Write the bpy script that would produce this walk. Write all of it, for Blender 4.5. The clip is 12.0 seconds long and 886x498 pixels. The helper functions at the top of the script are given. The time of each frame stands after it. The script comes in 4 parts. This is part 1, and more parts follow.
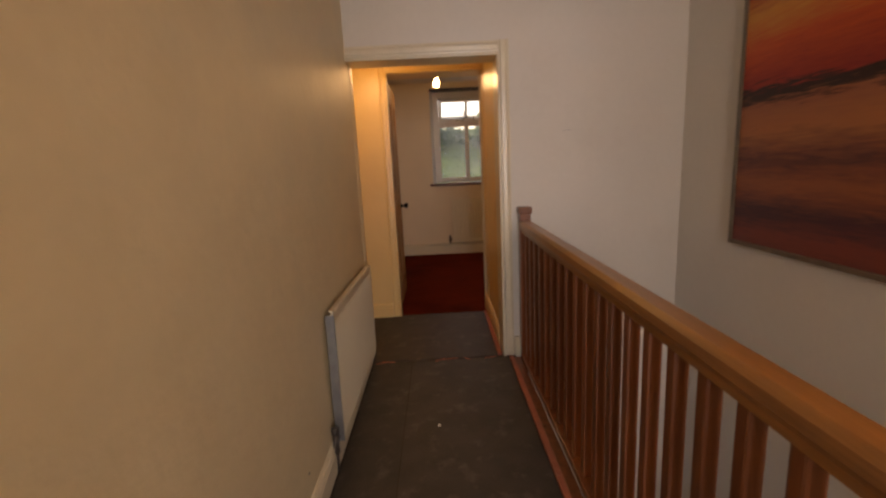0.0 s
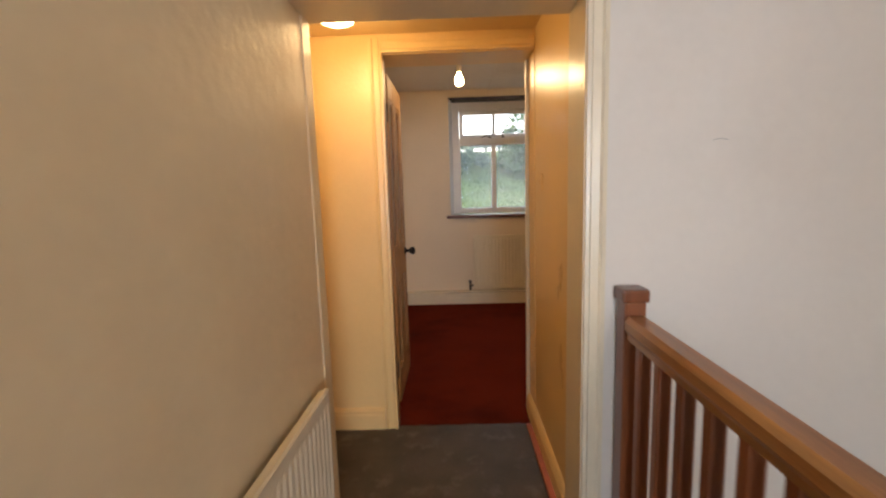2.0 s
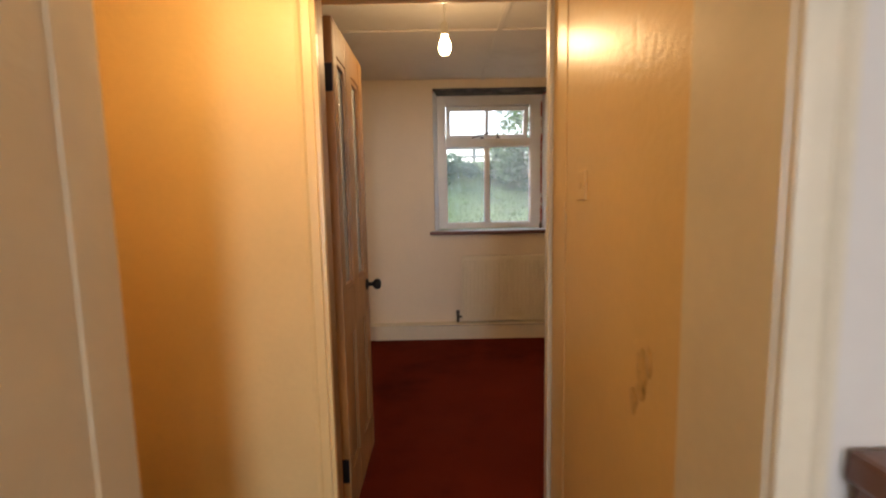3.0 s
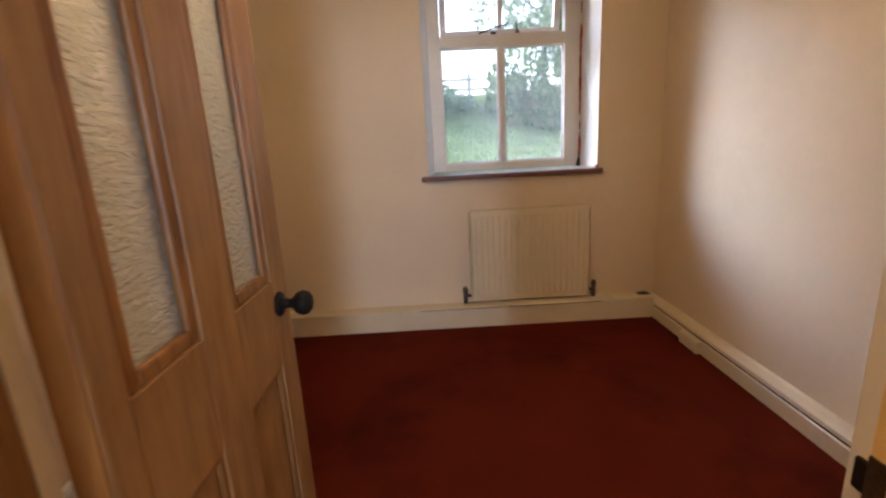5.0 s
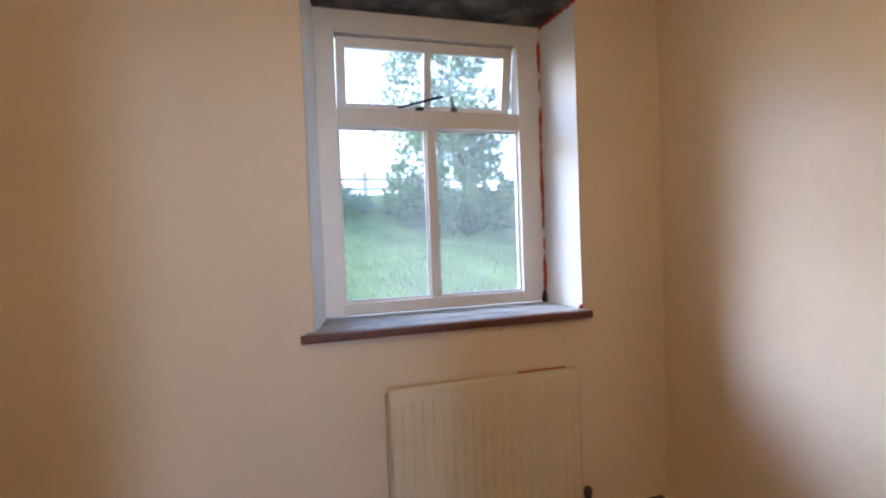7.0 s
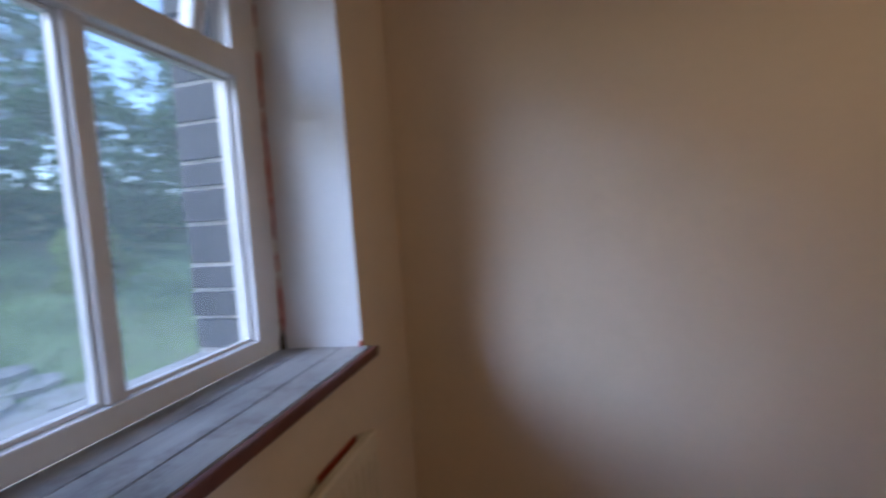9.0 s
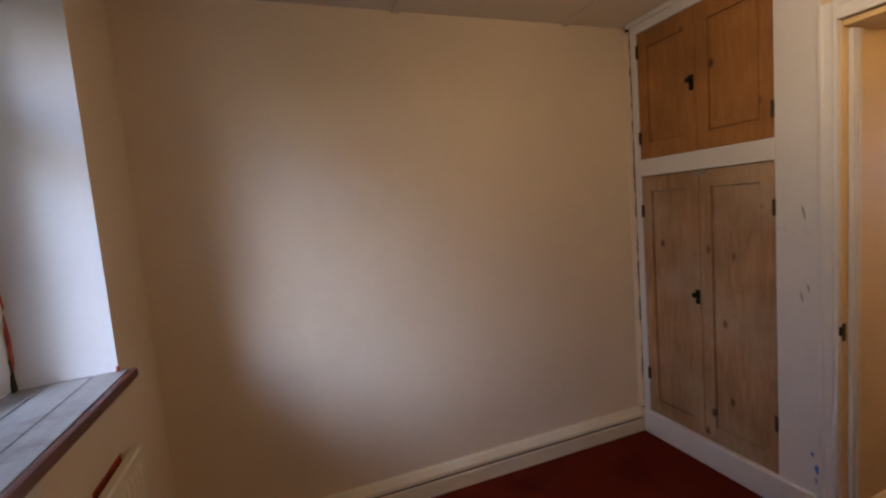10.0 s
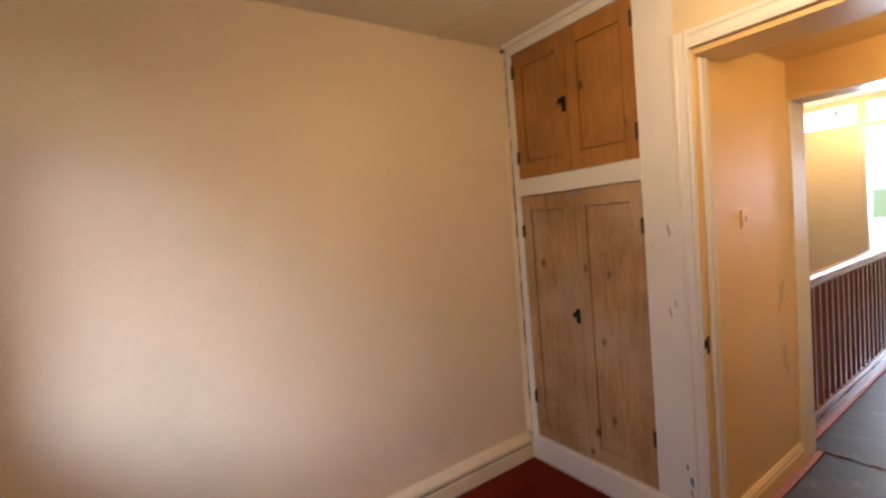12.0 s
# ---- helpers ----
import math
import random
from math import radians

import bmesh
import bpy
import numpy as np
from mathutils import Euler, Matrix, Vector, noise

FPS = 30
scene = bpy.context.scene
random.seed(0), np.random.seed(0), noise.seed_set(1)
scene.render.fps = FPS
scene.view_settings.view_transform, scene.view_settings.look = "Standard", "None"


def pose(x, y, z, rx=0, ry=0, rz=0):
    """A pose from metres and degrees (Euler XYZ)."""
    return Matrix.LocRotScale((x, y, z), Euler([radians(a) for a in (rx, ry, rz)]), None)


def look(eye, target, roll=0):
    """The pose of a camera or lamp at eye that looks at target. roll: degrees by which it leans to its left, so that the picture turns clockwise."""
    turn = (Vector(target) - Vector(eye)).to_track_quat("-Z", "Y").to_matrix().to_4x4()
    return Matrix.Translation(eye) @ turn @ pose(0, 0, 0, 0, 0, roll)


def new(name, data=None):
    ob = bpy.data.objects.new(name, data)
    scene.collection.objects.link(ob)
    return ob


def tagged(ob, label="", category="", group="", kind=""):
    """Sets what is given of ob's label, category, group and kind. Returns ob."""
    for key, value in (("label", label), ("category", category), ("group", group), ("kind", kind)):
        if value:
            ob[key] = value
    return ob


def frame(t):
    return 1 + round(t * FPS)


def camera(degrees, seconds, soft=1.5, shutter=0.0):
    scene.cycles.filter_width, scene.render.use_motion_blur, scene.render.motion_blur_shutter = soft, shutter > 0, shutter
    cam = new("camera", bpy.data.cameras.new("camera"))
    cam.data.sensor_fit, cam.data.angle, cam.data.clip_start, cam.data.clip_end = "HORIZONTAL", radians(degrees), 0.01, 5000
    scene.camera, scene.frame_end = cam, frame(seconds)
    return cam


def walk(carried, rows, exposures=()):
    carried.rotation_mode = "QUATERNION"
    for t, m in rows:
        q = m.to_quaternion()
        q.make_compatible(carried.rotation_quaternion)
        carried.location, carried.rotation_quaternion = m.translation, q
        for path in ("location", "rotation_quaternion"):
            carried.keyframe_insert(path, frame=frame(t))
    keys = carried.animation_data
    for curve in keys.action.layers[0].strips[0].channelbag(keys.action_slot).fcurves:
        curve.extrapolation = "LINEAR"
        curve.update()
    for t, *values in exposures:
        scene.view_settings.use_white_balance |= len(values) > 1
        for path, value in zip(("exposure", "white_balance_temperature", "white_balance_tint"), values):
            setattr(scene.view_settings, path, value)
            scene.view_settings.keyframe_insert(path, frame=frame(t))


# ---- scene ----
cam = camera(90.3, 12.0, soft=2.2, shutter=0.4)
EXPOSURES = [(0, 1.05, 8900, 25), (0.5, 1.65, 8400, 22), (1.0, 1.95, 7700, 16), (1.5, 2.05, 7000, 13), (2.5, 1.95, 6800, 12), (4.5, 2.25, 6300, 12), (5.5, 2.35, 6000, 13), (6.5, 2.4, 5700, 12),
             (8.5, 1.6, 4800, 9), (9.0, 1.25, 4900, 12), (9.5, 1.1, 5200, 15), (10, 1.55, 5500, 15), (10.5, 1.9, 5800, 15), (11.0, 2.1, 5900, 16), (12, 2.4, 6400, 15)]
PATH = [
    (0, (0.561, -0.096, 1.273), (0.572, 1.869, 0.903), -2.8),
    (0.5, (0.549, 0.014, 1.26), (0.437, 1.944, 0.751), -2.0),
    (1, (0.528, 0.372, 1.27), (0.491, 2.326, 0.842), -1.5),
    (1.5, (0.512, 0.757, 1.294), (0.501, 2.73, 0.969), -1.6),
    (2, (0.538, 1.271, 1.323), (0.485, 3.252, 1.056), -1.7),
    (2.5, (0.58, 1.742, 1.325), (0.59, 3.73, 1.11), -0.6),
    (4.5, (0.474, 3.263, 1.219), (0.437, 5.243, 0.943), -2.8),
    (5, (0.54, 3.465, 1.22), (0.561, 5.411, 0.76), -3.1),
    (5.5, (0.565, 3.678, 1.234), (0.571, 5.608, 0.709), -2.0),
    (6, (0.555, 4.0, 1.334), (0.643, 5.978, 1.049), -1.9),
    (6.5, (0.578, 4.327, 1.347), (0.85, 6.306, 1.245), -2.4),
    (8.3, (0.44, 5.608, 1.39), (1.772, 7.099, 1.345), -4.5),
    (8.5, (0.436, 5.677, 1.393), (1.918, 7.017, 1.313), -5.5),
    (9, (0.361, 5.783, 1.407), (2.296, 6.27, 1.267), -3.7),
    (9.5, (0.097, 5.859, 1.457), (2.026, 5.375, 1.249), -6.8),
    (10, (-0.088, 5.83, 1.464), (1.786, 5.154, 1.283), -4.7),
    (10.5, (-0.137, 5.846, 1.457), (1.685, 5.122, 1.061), -6.1),
    (11, (-0.154, 5.827, 1.403), (1.549, 5.173, 0.583), -6.5),
    (11.5, (-0.087, 5.781, 1.444), (1.665, 4.938, 0.975), -5.5),
    (12, (0.098, 5.666, 1.439), (1.749, 4.542, 1.324), -4.9),
]
walk(cam, [(t, look(eye, target, roll)) for t, eye, target, roll in PATH], EXPOSURES)

# ---- light ----
world = bpy.data.worlds.new("overcast_sky")
scene.world = world
world.use_nodes = True
wn = world.node_tree.nodes
sky = wn.new("ShaderNodeTexSky")
sky.sky_type, sky.sun_disc = "NISHITA", False
sky.sun_elevation, sky.sun_rotation = radians(28), radians(-41)
sky.air_density, sky.dust_density = 1.0, 1.6
world.node_tree.links.new(sky.outputs[0], wn["Background"].inputs[0])
wn["Background"].inputs[1].default_value = 0.15


def sun_lamp():
    d = bpy.data.lights.new("sun", "SUN")
    d.energy, d.angle, d.color = 0.55, radians(26), (0.48, 0.69, 1.0)
    new("sun", d).matrix_world = look((-24, 34, 19.5), (0, 6, 0))


def area_lamp(name, eye, target, sx, sy, energy, color):
    d = bpy.data.lights.new(name, "AREA")
    d.shape, d.size, d.size_y, d.energy, d.color = "RECTANGLE", sx, sy, energy, color
    new(name, d).matrix_world = look(eye, target)


def bulb_lamp(name, eye, energy, radius, color=(1.0, 0.645, 0.33)):
    d = bpy.data.lights.new(name, "POINT")
    d.energy, d.shadow_soft_size, d.color = energy, radius, color
    new(name, d).location = eye


sun_lamp()
# sky light in the window openings, the bulbs of the place
area_lamp("far_window_daylight", (1.1, -3.45, 1.5), (1.1, 0.0, 1.3), 1.9, 1.2, 62, (0.74, 0.84, 1.0))
bulb_lamp("room_bulb_light", (0.60, 4.50, 2.085), 2.1, 0.035)
bulb_lamp("passage_light", (0.08, 3.17, 1.95), 1.4, 0.06, (1.0, 0.66, 0.32))
bulb_lamp("landing_bulb_light", (1.55, -0.35, 2.14), 2.6, 0.04)


# ---- materials ----
def mat(name, base, rough=0.6, var=0.12, scale=3.0, fine=60.0, bump=0.15, stretch=(1, 1, 1), metal=0.0, spec=0.5,
        stain=None, stain_amt=0.5, stain_scale=1.2, stain_lo=0.58, coat=0.0, pieces=0.0, bump_dist=0.004):
    m = bpy.data.materials.new(name)
    m.use_nodes = True
    n, l = m.node_tree.nodes, m.node_tree.links
    p = n["Principled BSDF"]
    p.inputs["Roughness"].default_value = rough
    p.inputs["Metallic"].default_value = metal
    p.inputs["Specular IOR Level"].default_value = spec
    p.inputs["Coat Weight"].default_value = coat
    p.inputs["Coat Roughness"].default_value = 0.15
    tc, mp = n.new("ShaderNodeTexCoord"), n.new("ShaderNodeMapping")
    mp.inputs["Scale"].default_value = stretch
    l.new(tc.outputs["Object"], mp.inputs[0])
    big, small = n.new("ShaderNodeTexNoise"), n.new("ShaderNodeTexNoise")
    big.inputs["Scale"].default_value, small.inputs["Scale"].default_value = scale, fine
    big.inputs["Detail"].default_value, small.inputs["Detail"].default_value = 5, 3
    l.new(mp.outputs[0], big.inputs["Vector"])
    l.new(mp.outputs[0], small.inputs["Vector"])
    mix = n.new("ShaderNodeMath")
    mix.operation = "MULTIPLY_ADD"
    mix.inputs[1].default_value = 0.35
    l.new(small.outputs["Fac"], mix.inputs[0])
    l.new(big.outputs["Fac"], mix.inputs[2])
    ramp = n.new("ShaderNodeValToRGB")
    e = ramp.color_ramp.elements
    e[0].position, e[1].position = 0.40, 0.95
    e[0].color = (*[c * (1 - var) for c in base], 1)
    e[1].color = (*[min(1, c * (1 + var)) for c in base], 1)
    l.new(mix.outputs[0], ramp.inputs[0])
    col = ramp.outputs[0]
    if stain:
        st, sr, sm = n.new("ShaderNodeTexNoise"), n.new("ShaderNodeValToRGB"), n.new("ShaderNodeMix")
        st.inputs["Scale"].default_value, st.inputs["Detail"].default_value = stain_scale, 8
        st.inputs["Roughness"].default_value = 0.65
        l.new(tc.outputs["Object"], st.inputs["Vector"])
        sr.color_ramp.elements[0].position, sr.color_ramp.elements[1].position = stain_lo, stain_lo + 0.16
        sr.color_ramp.elements[1].color = (stain_amt, stain_amt, stain_amt, 1)
        l.new(st.outputs["Fac"], sr.inputs[0])
        sm.data_type = "RGBA"
        l.new(sr.outputs[0], sm.inputs[0])
        l.new(col, sm.inputs[6])
        sm.inputs[7].default_value = (*stain, 1)
        col = sm.outputs[2]
    if pieces:
        oi, mr, hs = n.new("ShaderNodeObjectInfo"), n.new("ShaderNodeMapRange"), n.new("ShaderNodeHueSaturation")
        mr.inputs[3].default_value, mr.inputs[4].default_value = 1 - pieces, 1 + pieces
        l.new(oi.outputs["Random"], mr.inputs[0])
        l.new(mr.outputs[0], hs.inputs["Value"])
        l.new(col, hs.inputs["Color"])
        col = hs.outputs[0]
    l.new(col, p.inputs["Base Color"])
    rr = n.new("ShaderNodeMapRange")
    rr.inputs[3].default_value, rr.inputs[4].default_value = max(0.02, rough - 0.08), min(1, rough + 0.1)
    l.new(big.outputs["Fac"], rr.inputs[0])
    l.new(rr.outputs[0], p.inputs["Roughness"])
    if bump:
        b = n.new("ShaderNodeBump")
        b.inputs["Strength"].default_value, b.inputs["Distance"].default_value = bump, bump_dist
        l.new(mix.outputs[0], b.inputs["Height"])
        l.new(b.outputs[0], p.inputs["Normal"])
    return m


def pine_mat(name, pale, dark, rough, knots=True, worn=0.0):
    """Softwood with upright grain and scattered dark knots."""
    m = bpy.data.materials.new(name)
    m.use_nodes = True
    n, l = m.node_tree.nodes, m.node_tree.links
    p = n["Principled BSDF"]
    tc, mp = n.new("ShaderNodeTexCoord"), n.new("ShaderNodeMapping")
    l.new(tc.outputs["Object"], mp.inputs[0])
    mp.inputs["Scale"].default_value = (1, 1, 0.12)
    g = n.new("ShaderNodeTexNoise")
    g.inputs["Scale"].default_value, g.inputs["Detail"].default_value, g.inputs["Distortion"].default_value = 38, 6, 1.2
    l.new(mp.outputs[0], g.inputs["Vector"])
    r = n.new("ShaderNodeValToRGB")
    r.color_ramp.elements[0].position, r.color_ramp.elements[1].position = 0.3, 0.7
    r.color_ramp.elements[0].color, r.color_ramp.elements[1].color = (*dark, 1), (*pale, 1)
    l.new(g.outputs["Fac"], r.inputs[0])
    big, bs = n.new("ShaderNodeTexNoise"), n.new("ShaderNodeMix")
    big.inputs["Scale"].default_value, big.inputs["Detail"].default_value = 3.2, 4
    l.new(tc.outputs["Object"], big.inputs["Vector"])
    bs.data_type, bs.blend_type = "RGBA", "OVERLAY"
    bs.inputs[0].default_value = 0.55
    l.new(r.outputs[0], bs.inputs[6])
    l.new(big.outputs["Fac"], bs.inputs[7])
    col = bs.outputs[2]
    if worn:
        wn_, wr, wx = n.new("ShaderNodeTexNoise"), n.new("ShaderNodeValToRGB"), n.new("ShaderNodeMix")
        wn_.inputs["Scale"].default_value, wn_.inputs["Detail"].default_value = 2.8, 6
        l.new(tc.outputs["Object"], wn_.inputs["Vector"])
        wr.color_ramp.elements[0].position, wr.color_ramp.elements[1].position = 0.46, 0.70
        wr.color_ramp.elements[1].color = (worn, worn, worn, 1)
        l.new(wn_.outputs["Fac"], wr.inputs[0])
        wx.data_type = "RGBA"
        l.new(wr.outputs[0], wx.inputs[0])
        l.new(col, wx.inputs[6])
        wx.inputs[7].default_value = (0.56, 0.44, 0.31, 1)
        col = wx.outputs[2]
    if knots:
        km, v, kr, kx = n.new("ShaderNodeMapping"), n.new("ShaderNodeTexVoronoi"), n.new("ShaderNodeValToRGB"), n.new("ShaderNodeMix")
        km.inputs["Scale"].default_value = (1, 1, 0.6)
        l.new(tc.outputs["Object"], km.inputs[0])
        l.new(km.outputs[0], v.inputs["Vector"])
        v.inputs["Scale"].default_value = 7.0
        kr.color_ramp.elements[0].position, kr.color_ramp.elements[1].position = 0.05, 0.135
        kr.color_ramp.elements[0].color, kr.color_ramp.elements[1].color = (0.9, 0.9, 0.9, 1), (0, 0, 0, 1)
        l.new(v.outputs["Distance"], kr.inputs[0])
        kx.data_type = "RGBA"
        l.new(kr.outputs[0], kx.inputs[0])
        l.new(col, kx.inputs[6])
        kx.inputs[7].default_value = (0.06, 0.025, 0.012, 1)
        col = kx.outputs[2]
    l.new(col, p.inputs["Base Color"])
    p.inputs["Roughness"].default_value = rough
    b = n.new("ShaderNodeBump")
    b.inputs["Strength"].default_value, b.inputs["Distance"].default_value = 0.15, 0.002
    l.new(g.outputs["Fac"], b.inputs["Height"])
    l.new(b.outputs[0], p.inputs["Normal"])
    return m


def glass_mat(name, rough=0.0, bumpy=0.0, tint=(1, 1, 1), ior=1.45, haze=0.0, clear=1.0):
    m = bpy.data.materials.new(name)
    m.use_nodes = True
    n, l = m.node_tree.nodes, m.node_tree.links
    p = n["Principled BSDF"]
    p.inputs["Base Color"].default_value = (*tint, 1)
    p.inputs["Transmission Weight"].default_value = clear
    p.inputs["Roughness"].default_value = rough
    p.inputs["IOR"].default_value = ior
    # a translucent veil mixed into the pane imitates flare haze over the view
    if haze:
        tr, mx, nz, mr = n.new("ShaderNodeBsdfTranslucent"), n.new("ShaderNodeMixShader"), n.new("ShaderNodeTexNoise"), n.new("ShaderNodeMapRange")
        nz.inputs["Scale"].default_value, nz.inputs["Detail"].default_value = 4, 5
        mr.inputs[3].default_value, mr.inputs[4].default_value = haze * 0.6, haze * 1.4
        tr.inputs[0].default_value = (0.9, 0.95, 1.0, 1)
        l.new(nz.outputs["Fac"], mr.inputs[0])
        l.new(mr.outputs[0], mx.inputs[0])
        l.new(p.outputs[0], mx.inputs[1])
        l.new(tr.outputs[0], mx.inputs[2])
        l.new(mx.outputs[0], n["Material Output"].inputs[0])
    if bumpy:
        tc, mp, v, b = n.new("ShaderNodeTexCoord"), n.new("ShaderNodeMapping"), n.new("ShaderNodeTexNoise"), n.new("ShaderNodeBump")
        mp.inputs["Scale"].default_value = (1, 0.55, 1.3)
        v.inputs["Scale"].default_value, v.inputs["Detail"].default_value = 120, 2
        b.inputs["Strength"].default_value, b.inputs["Distance"].default_value = bumpy, 0.006
        l.new(tc.outputs["Object"], mp.inputs[0])
        l.new(mp.outputs[0], v.inputs["Vector"])
        l.new(v.outputs["Fac"], b.inputs["Height"])
        l.new(b.outputs[0], p.inputs["Normal"])
    return m


def glow_mat(name, color, strength):
    m = bpy.data.materials.new(name)
    m.use_nodes = True
    p = m.node_tree.nodes["Principled BSDF"]
    p.inputs["Base Color"].default_value = (0.9, 0.85, 0.75, 1)
    p.inputs["Emission Color"].default_value = (*color, 1)
    p.inputs["Emission Strength"].default_value = strength
    return m


def picture_mat(name):
    """A sunset over water: red sky, a dark horizon, orange and plum ripples below."""
    m = bpy.data.materials.new(name)
    m.use_nodes = True
    n, l = m.node_tree.nodes, m.node_tree.links
    p = n["Principled BSDF"]
    p.inputs["Roughness"].default_value = 0.55
    tc, mp, nz = n.new("ShaderNodeTexCoord"), n.new("ShaderNodeMapping"), n.new("ShaderNodeTexNoise")
    mp.inputs["Scale"].default_value = (1, 2.2, 20)
    nz.inputs["Scale"].default_value, nz.inputs["Detail"].default_value, nz.inputs["Distortion"].default_value = 3.2, 7, 0.6
    l.new(tc.outputs["Object"], mp.inputs[0])
    l.new(mp.outputs[0], nz.inputs["Vector"])
    sep, ad = n.new("ShaderNodeSeparateXYZ"), n.new("ShaderNodeMath")
    l.new(tc.outputs["Object"], sep.inputs[0])
    ad.operation = "MULTIPLY_ADD"
    ad.inputs[1].default_value = 0.16
    l.new(nz.outputs["Fac"], ad.inputs[0])
    l.new(sep.outputs["Z"], ad.inputs[2])
    mr, r = n.new("ShaderNodeMapRange"), n.new("ShaderNodeValToRGB")
    mr.inputs[1].default_value, mr.inputs[2].default_value = 0.746, 2.086
    l.new(ad.outputs[0], mr.inputs[0])
    stops = [(0.0, (0.05, 0.012, 0.022)), (0.16, (0.22, 0.045, 0.03)), (0.24, (0.07, 0.018, 0.03)), (0.34, (0.34, 0.10, 0.04)),
             (0.42, (0.12, 0.03, 0.03)), (0.52, (0.45, 0.16, 0.06)), (0.60, (0.36, 0.12, 0.06)), (0.632, (0.03, 0.006, 0.006)),
             (0.655, (0.03, 0.006, 0.006)), (0.67, (0.30, 0.015, 0.012)), (0.80, (0.62, 0.09, 0.02)), (0.90, (0.70, 0.30, 0.06)), (1.0, (0.4, 0.03, 0.02))]
    while len(r.color_ramp.elements) < len(stops):
        r.color_ramp.elements.new(0.5)
    for el, (pos, c) in zip(r.color_ramp.elements, stops):
        el.position, el.color = pos, (*c, 1)
    l.new(mr.outputs[0], r.inputs[0])
    l.new(r.outputs[0], p.inputs["Base Color"])
    return m


def leaf_mat(name, base):
    """Thin leaves that let some light through."""
    m = mat(name, base, 0.6, 0.45, 1.2, 9, 0.0, spec=0.25)
    n, l = m.node_tree.nodes, m.node_tree.links
    p, out = n["Principled BSDF"], n["Material Output"]
    tr, mx = n.new("ShaderNodeBsdfTranslucent"), n.new("ShaderNodeMixShader")
    l.new(p.inputs["Base Color"].links[0].from_socket, tr.inputs[0])
    mx.inputs[0].default_value = 0.45
    l.new(p.outputs[0], mx.inputs[1])
    l.new(tr.outputs[0], mx.inputs[2])
    l.new(mx.outputs[0], out.inputs[0])
    return m


PLASTER = mat("cream_plaster", (0.76, 0.64, 0.43), 0.45, 0.05, 5.0, 26, 0.5, stain=(0.62, 0.5, 0.34), stain_amt=0.35, stain_scale=0.9, bump_dist=0.012)
LANDING_WHITE = mat("white_landing_plaster", (0.74, 0.70, 0.64), 0.55, 0.05, 1.6, 30, 0.25, stain=(0.6, 0.55, 0.48), stain_amt=0.3)
ROOM_PLASTER = mat("pale_room_plaster", (0.77, 0.652, 0.50), 0.55, 0.05, 1.8, 34, 0.3, stain=(0.62, 0.53, 0.38), stain_amt=0.4, stain_scale=1.1)
PASSAGE_PAINT = mat("yellow_gloss_woodchip", (0.80, 0.58, 0.27), 0.32, 0.05, 3.0, 48, 0.45, bump_dist=0.007)
TRIM = mat("cream_gloss_paint", (0.76, 0.68, 0.52), 0.3, 0.06, 5.0, 40, 0.2, stain=(0.45, 0.30, 0.2), stain_amt=0.5, stain_scale=4, stain_lo=0.68)
WHITE_TRIM = mat("white_gloss_paint", (0.78, 0.775, 0.79), 0.3, 0.05, 4.0, 45, 0.2, stain=(0.35, 0.38, 0.48), stain_amt=0.5, stain_scale=7, stain_lo=0.70)
CEIL = mat("ceiling_paint", (0.72, 0.66, 0.58), 0.8, 0.06, 1.5, 20, 0.3, stain=(0.45, 0.36, 0.27), stain_amt=0.4)
PASSAGE_CEIL = mat("passage_ceiling_paint", (0.74, 0.55, 0.27), 0.6, 0.06, 2, 40, 0.2)
CARPET = mat("red_carpet", (0.125, 0.017, 0.008), 1.0, 0.22, 2.2, 420, 0.8, spec=0.05, stain=(0.06, 0.009, 0.006), stain_amt=0.75, stain_scale=1.5, stain_lo=0.5, bump_dist=0.006)
SHEET = mat("grey_underlay_sheet", (0.048, 0.039, 0.033), 0.55, 0.5, 6.0, 90, 0.5, stretch=(1, 1, 1), stain=(0.15, 0.13, 0.11), stain_amt=0.6, stain_scale=9, stain_lo=0.54, pieces=0.1)
SUBFLOOR = mat("dark_subfloor", (0.05, 0.035, 0.028), 0.8, 0.3, 8, 60, 0.3)
PINK = mat("red_primed_edge", (0.42, 0.13, 0.08), 0.6, 0.25, 12, 90, 0.3, stain=(0.6, 0.45, 0.36), stain_amt=0.6, stain_scale=9)
MAHOGANY = mat("stained_red_brown_wood", (0.20, 0.062, 0.022), 0.3, 0.4, 7, 60, 0.15, stretch=(4, 4, 0.3), coat=0.3, pieces=0.18)
HANDRAIL = mat("varnished_handrail_wood", (0.34, 0.15, 0.05), 0.32, 0.4, 6, 50, 0.12, stretch=(5, 0.3, 5), coat=0.3)
PINE = pine_mat("stripped_pine", (0.46, 0.29, 0.155), (0.32, 0.18, 0.085), 0.5, worn=0.5)
ORANGE_PINE = pine_mat("varnished_orange_pine", (0.42, 0.20, 0.055), (0.32, 0.14, 0.035), 0.4)
DOOR_PINE = pine_mat("waxed_door_pine", (0.36, 0.205, 0.08), (0.25, 0.125, 0.042), 0.45, knots=False)
BEAD = pine_mat("dark_glazing_bead", (0.34, 0.17, 0.05), (0.18, 0.075, 0.02), 0.4, knots=False)
BLACK = mat("black_iron", (0.009, 0.008, 0.008), 0.5, 0.2, 20, 90, 0.1, spec=0.2)
RUST = mat("rusted_hinge_steel", (0.07, 0.045, 0.03), 0.6, 0.4, 30, 120, 0.3, metal=0.4)
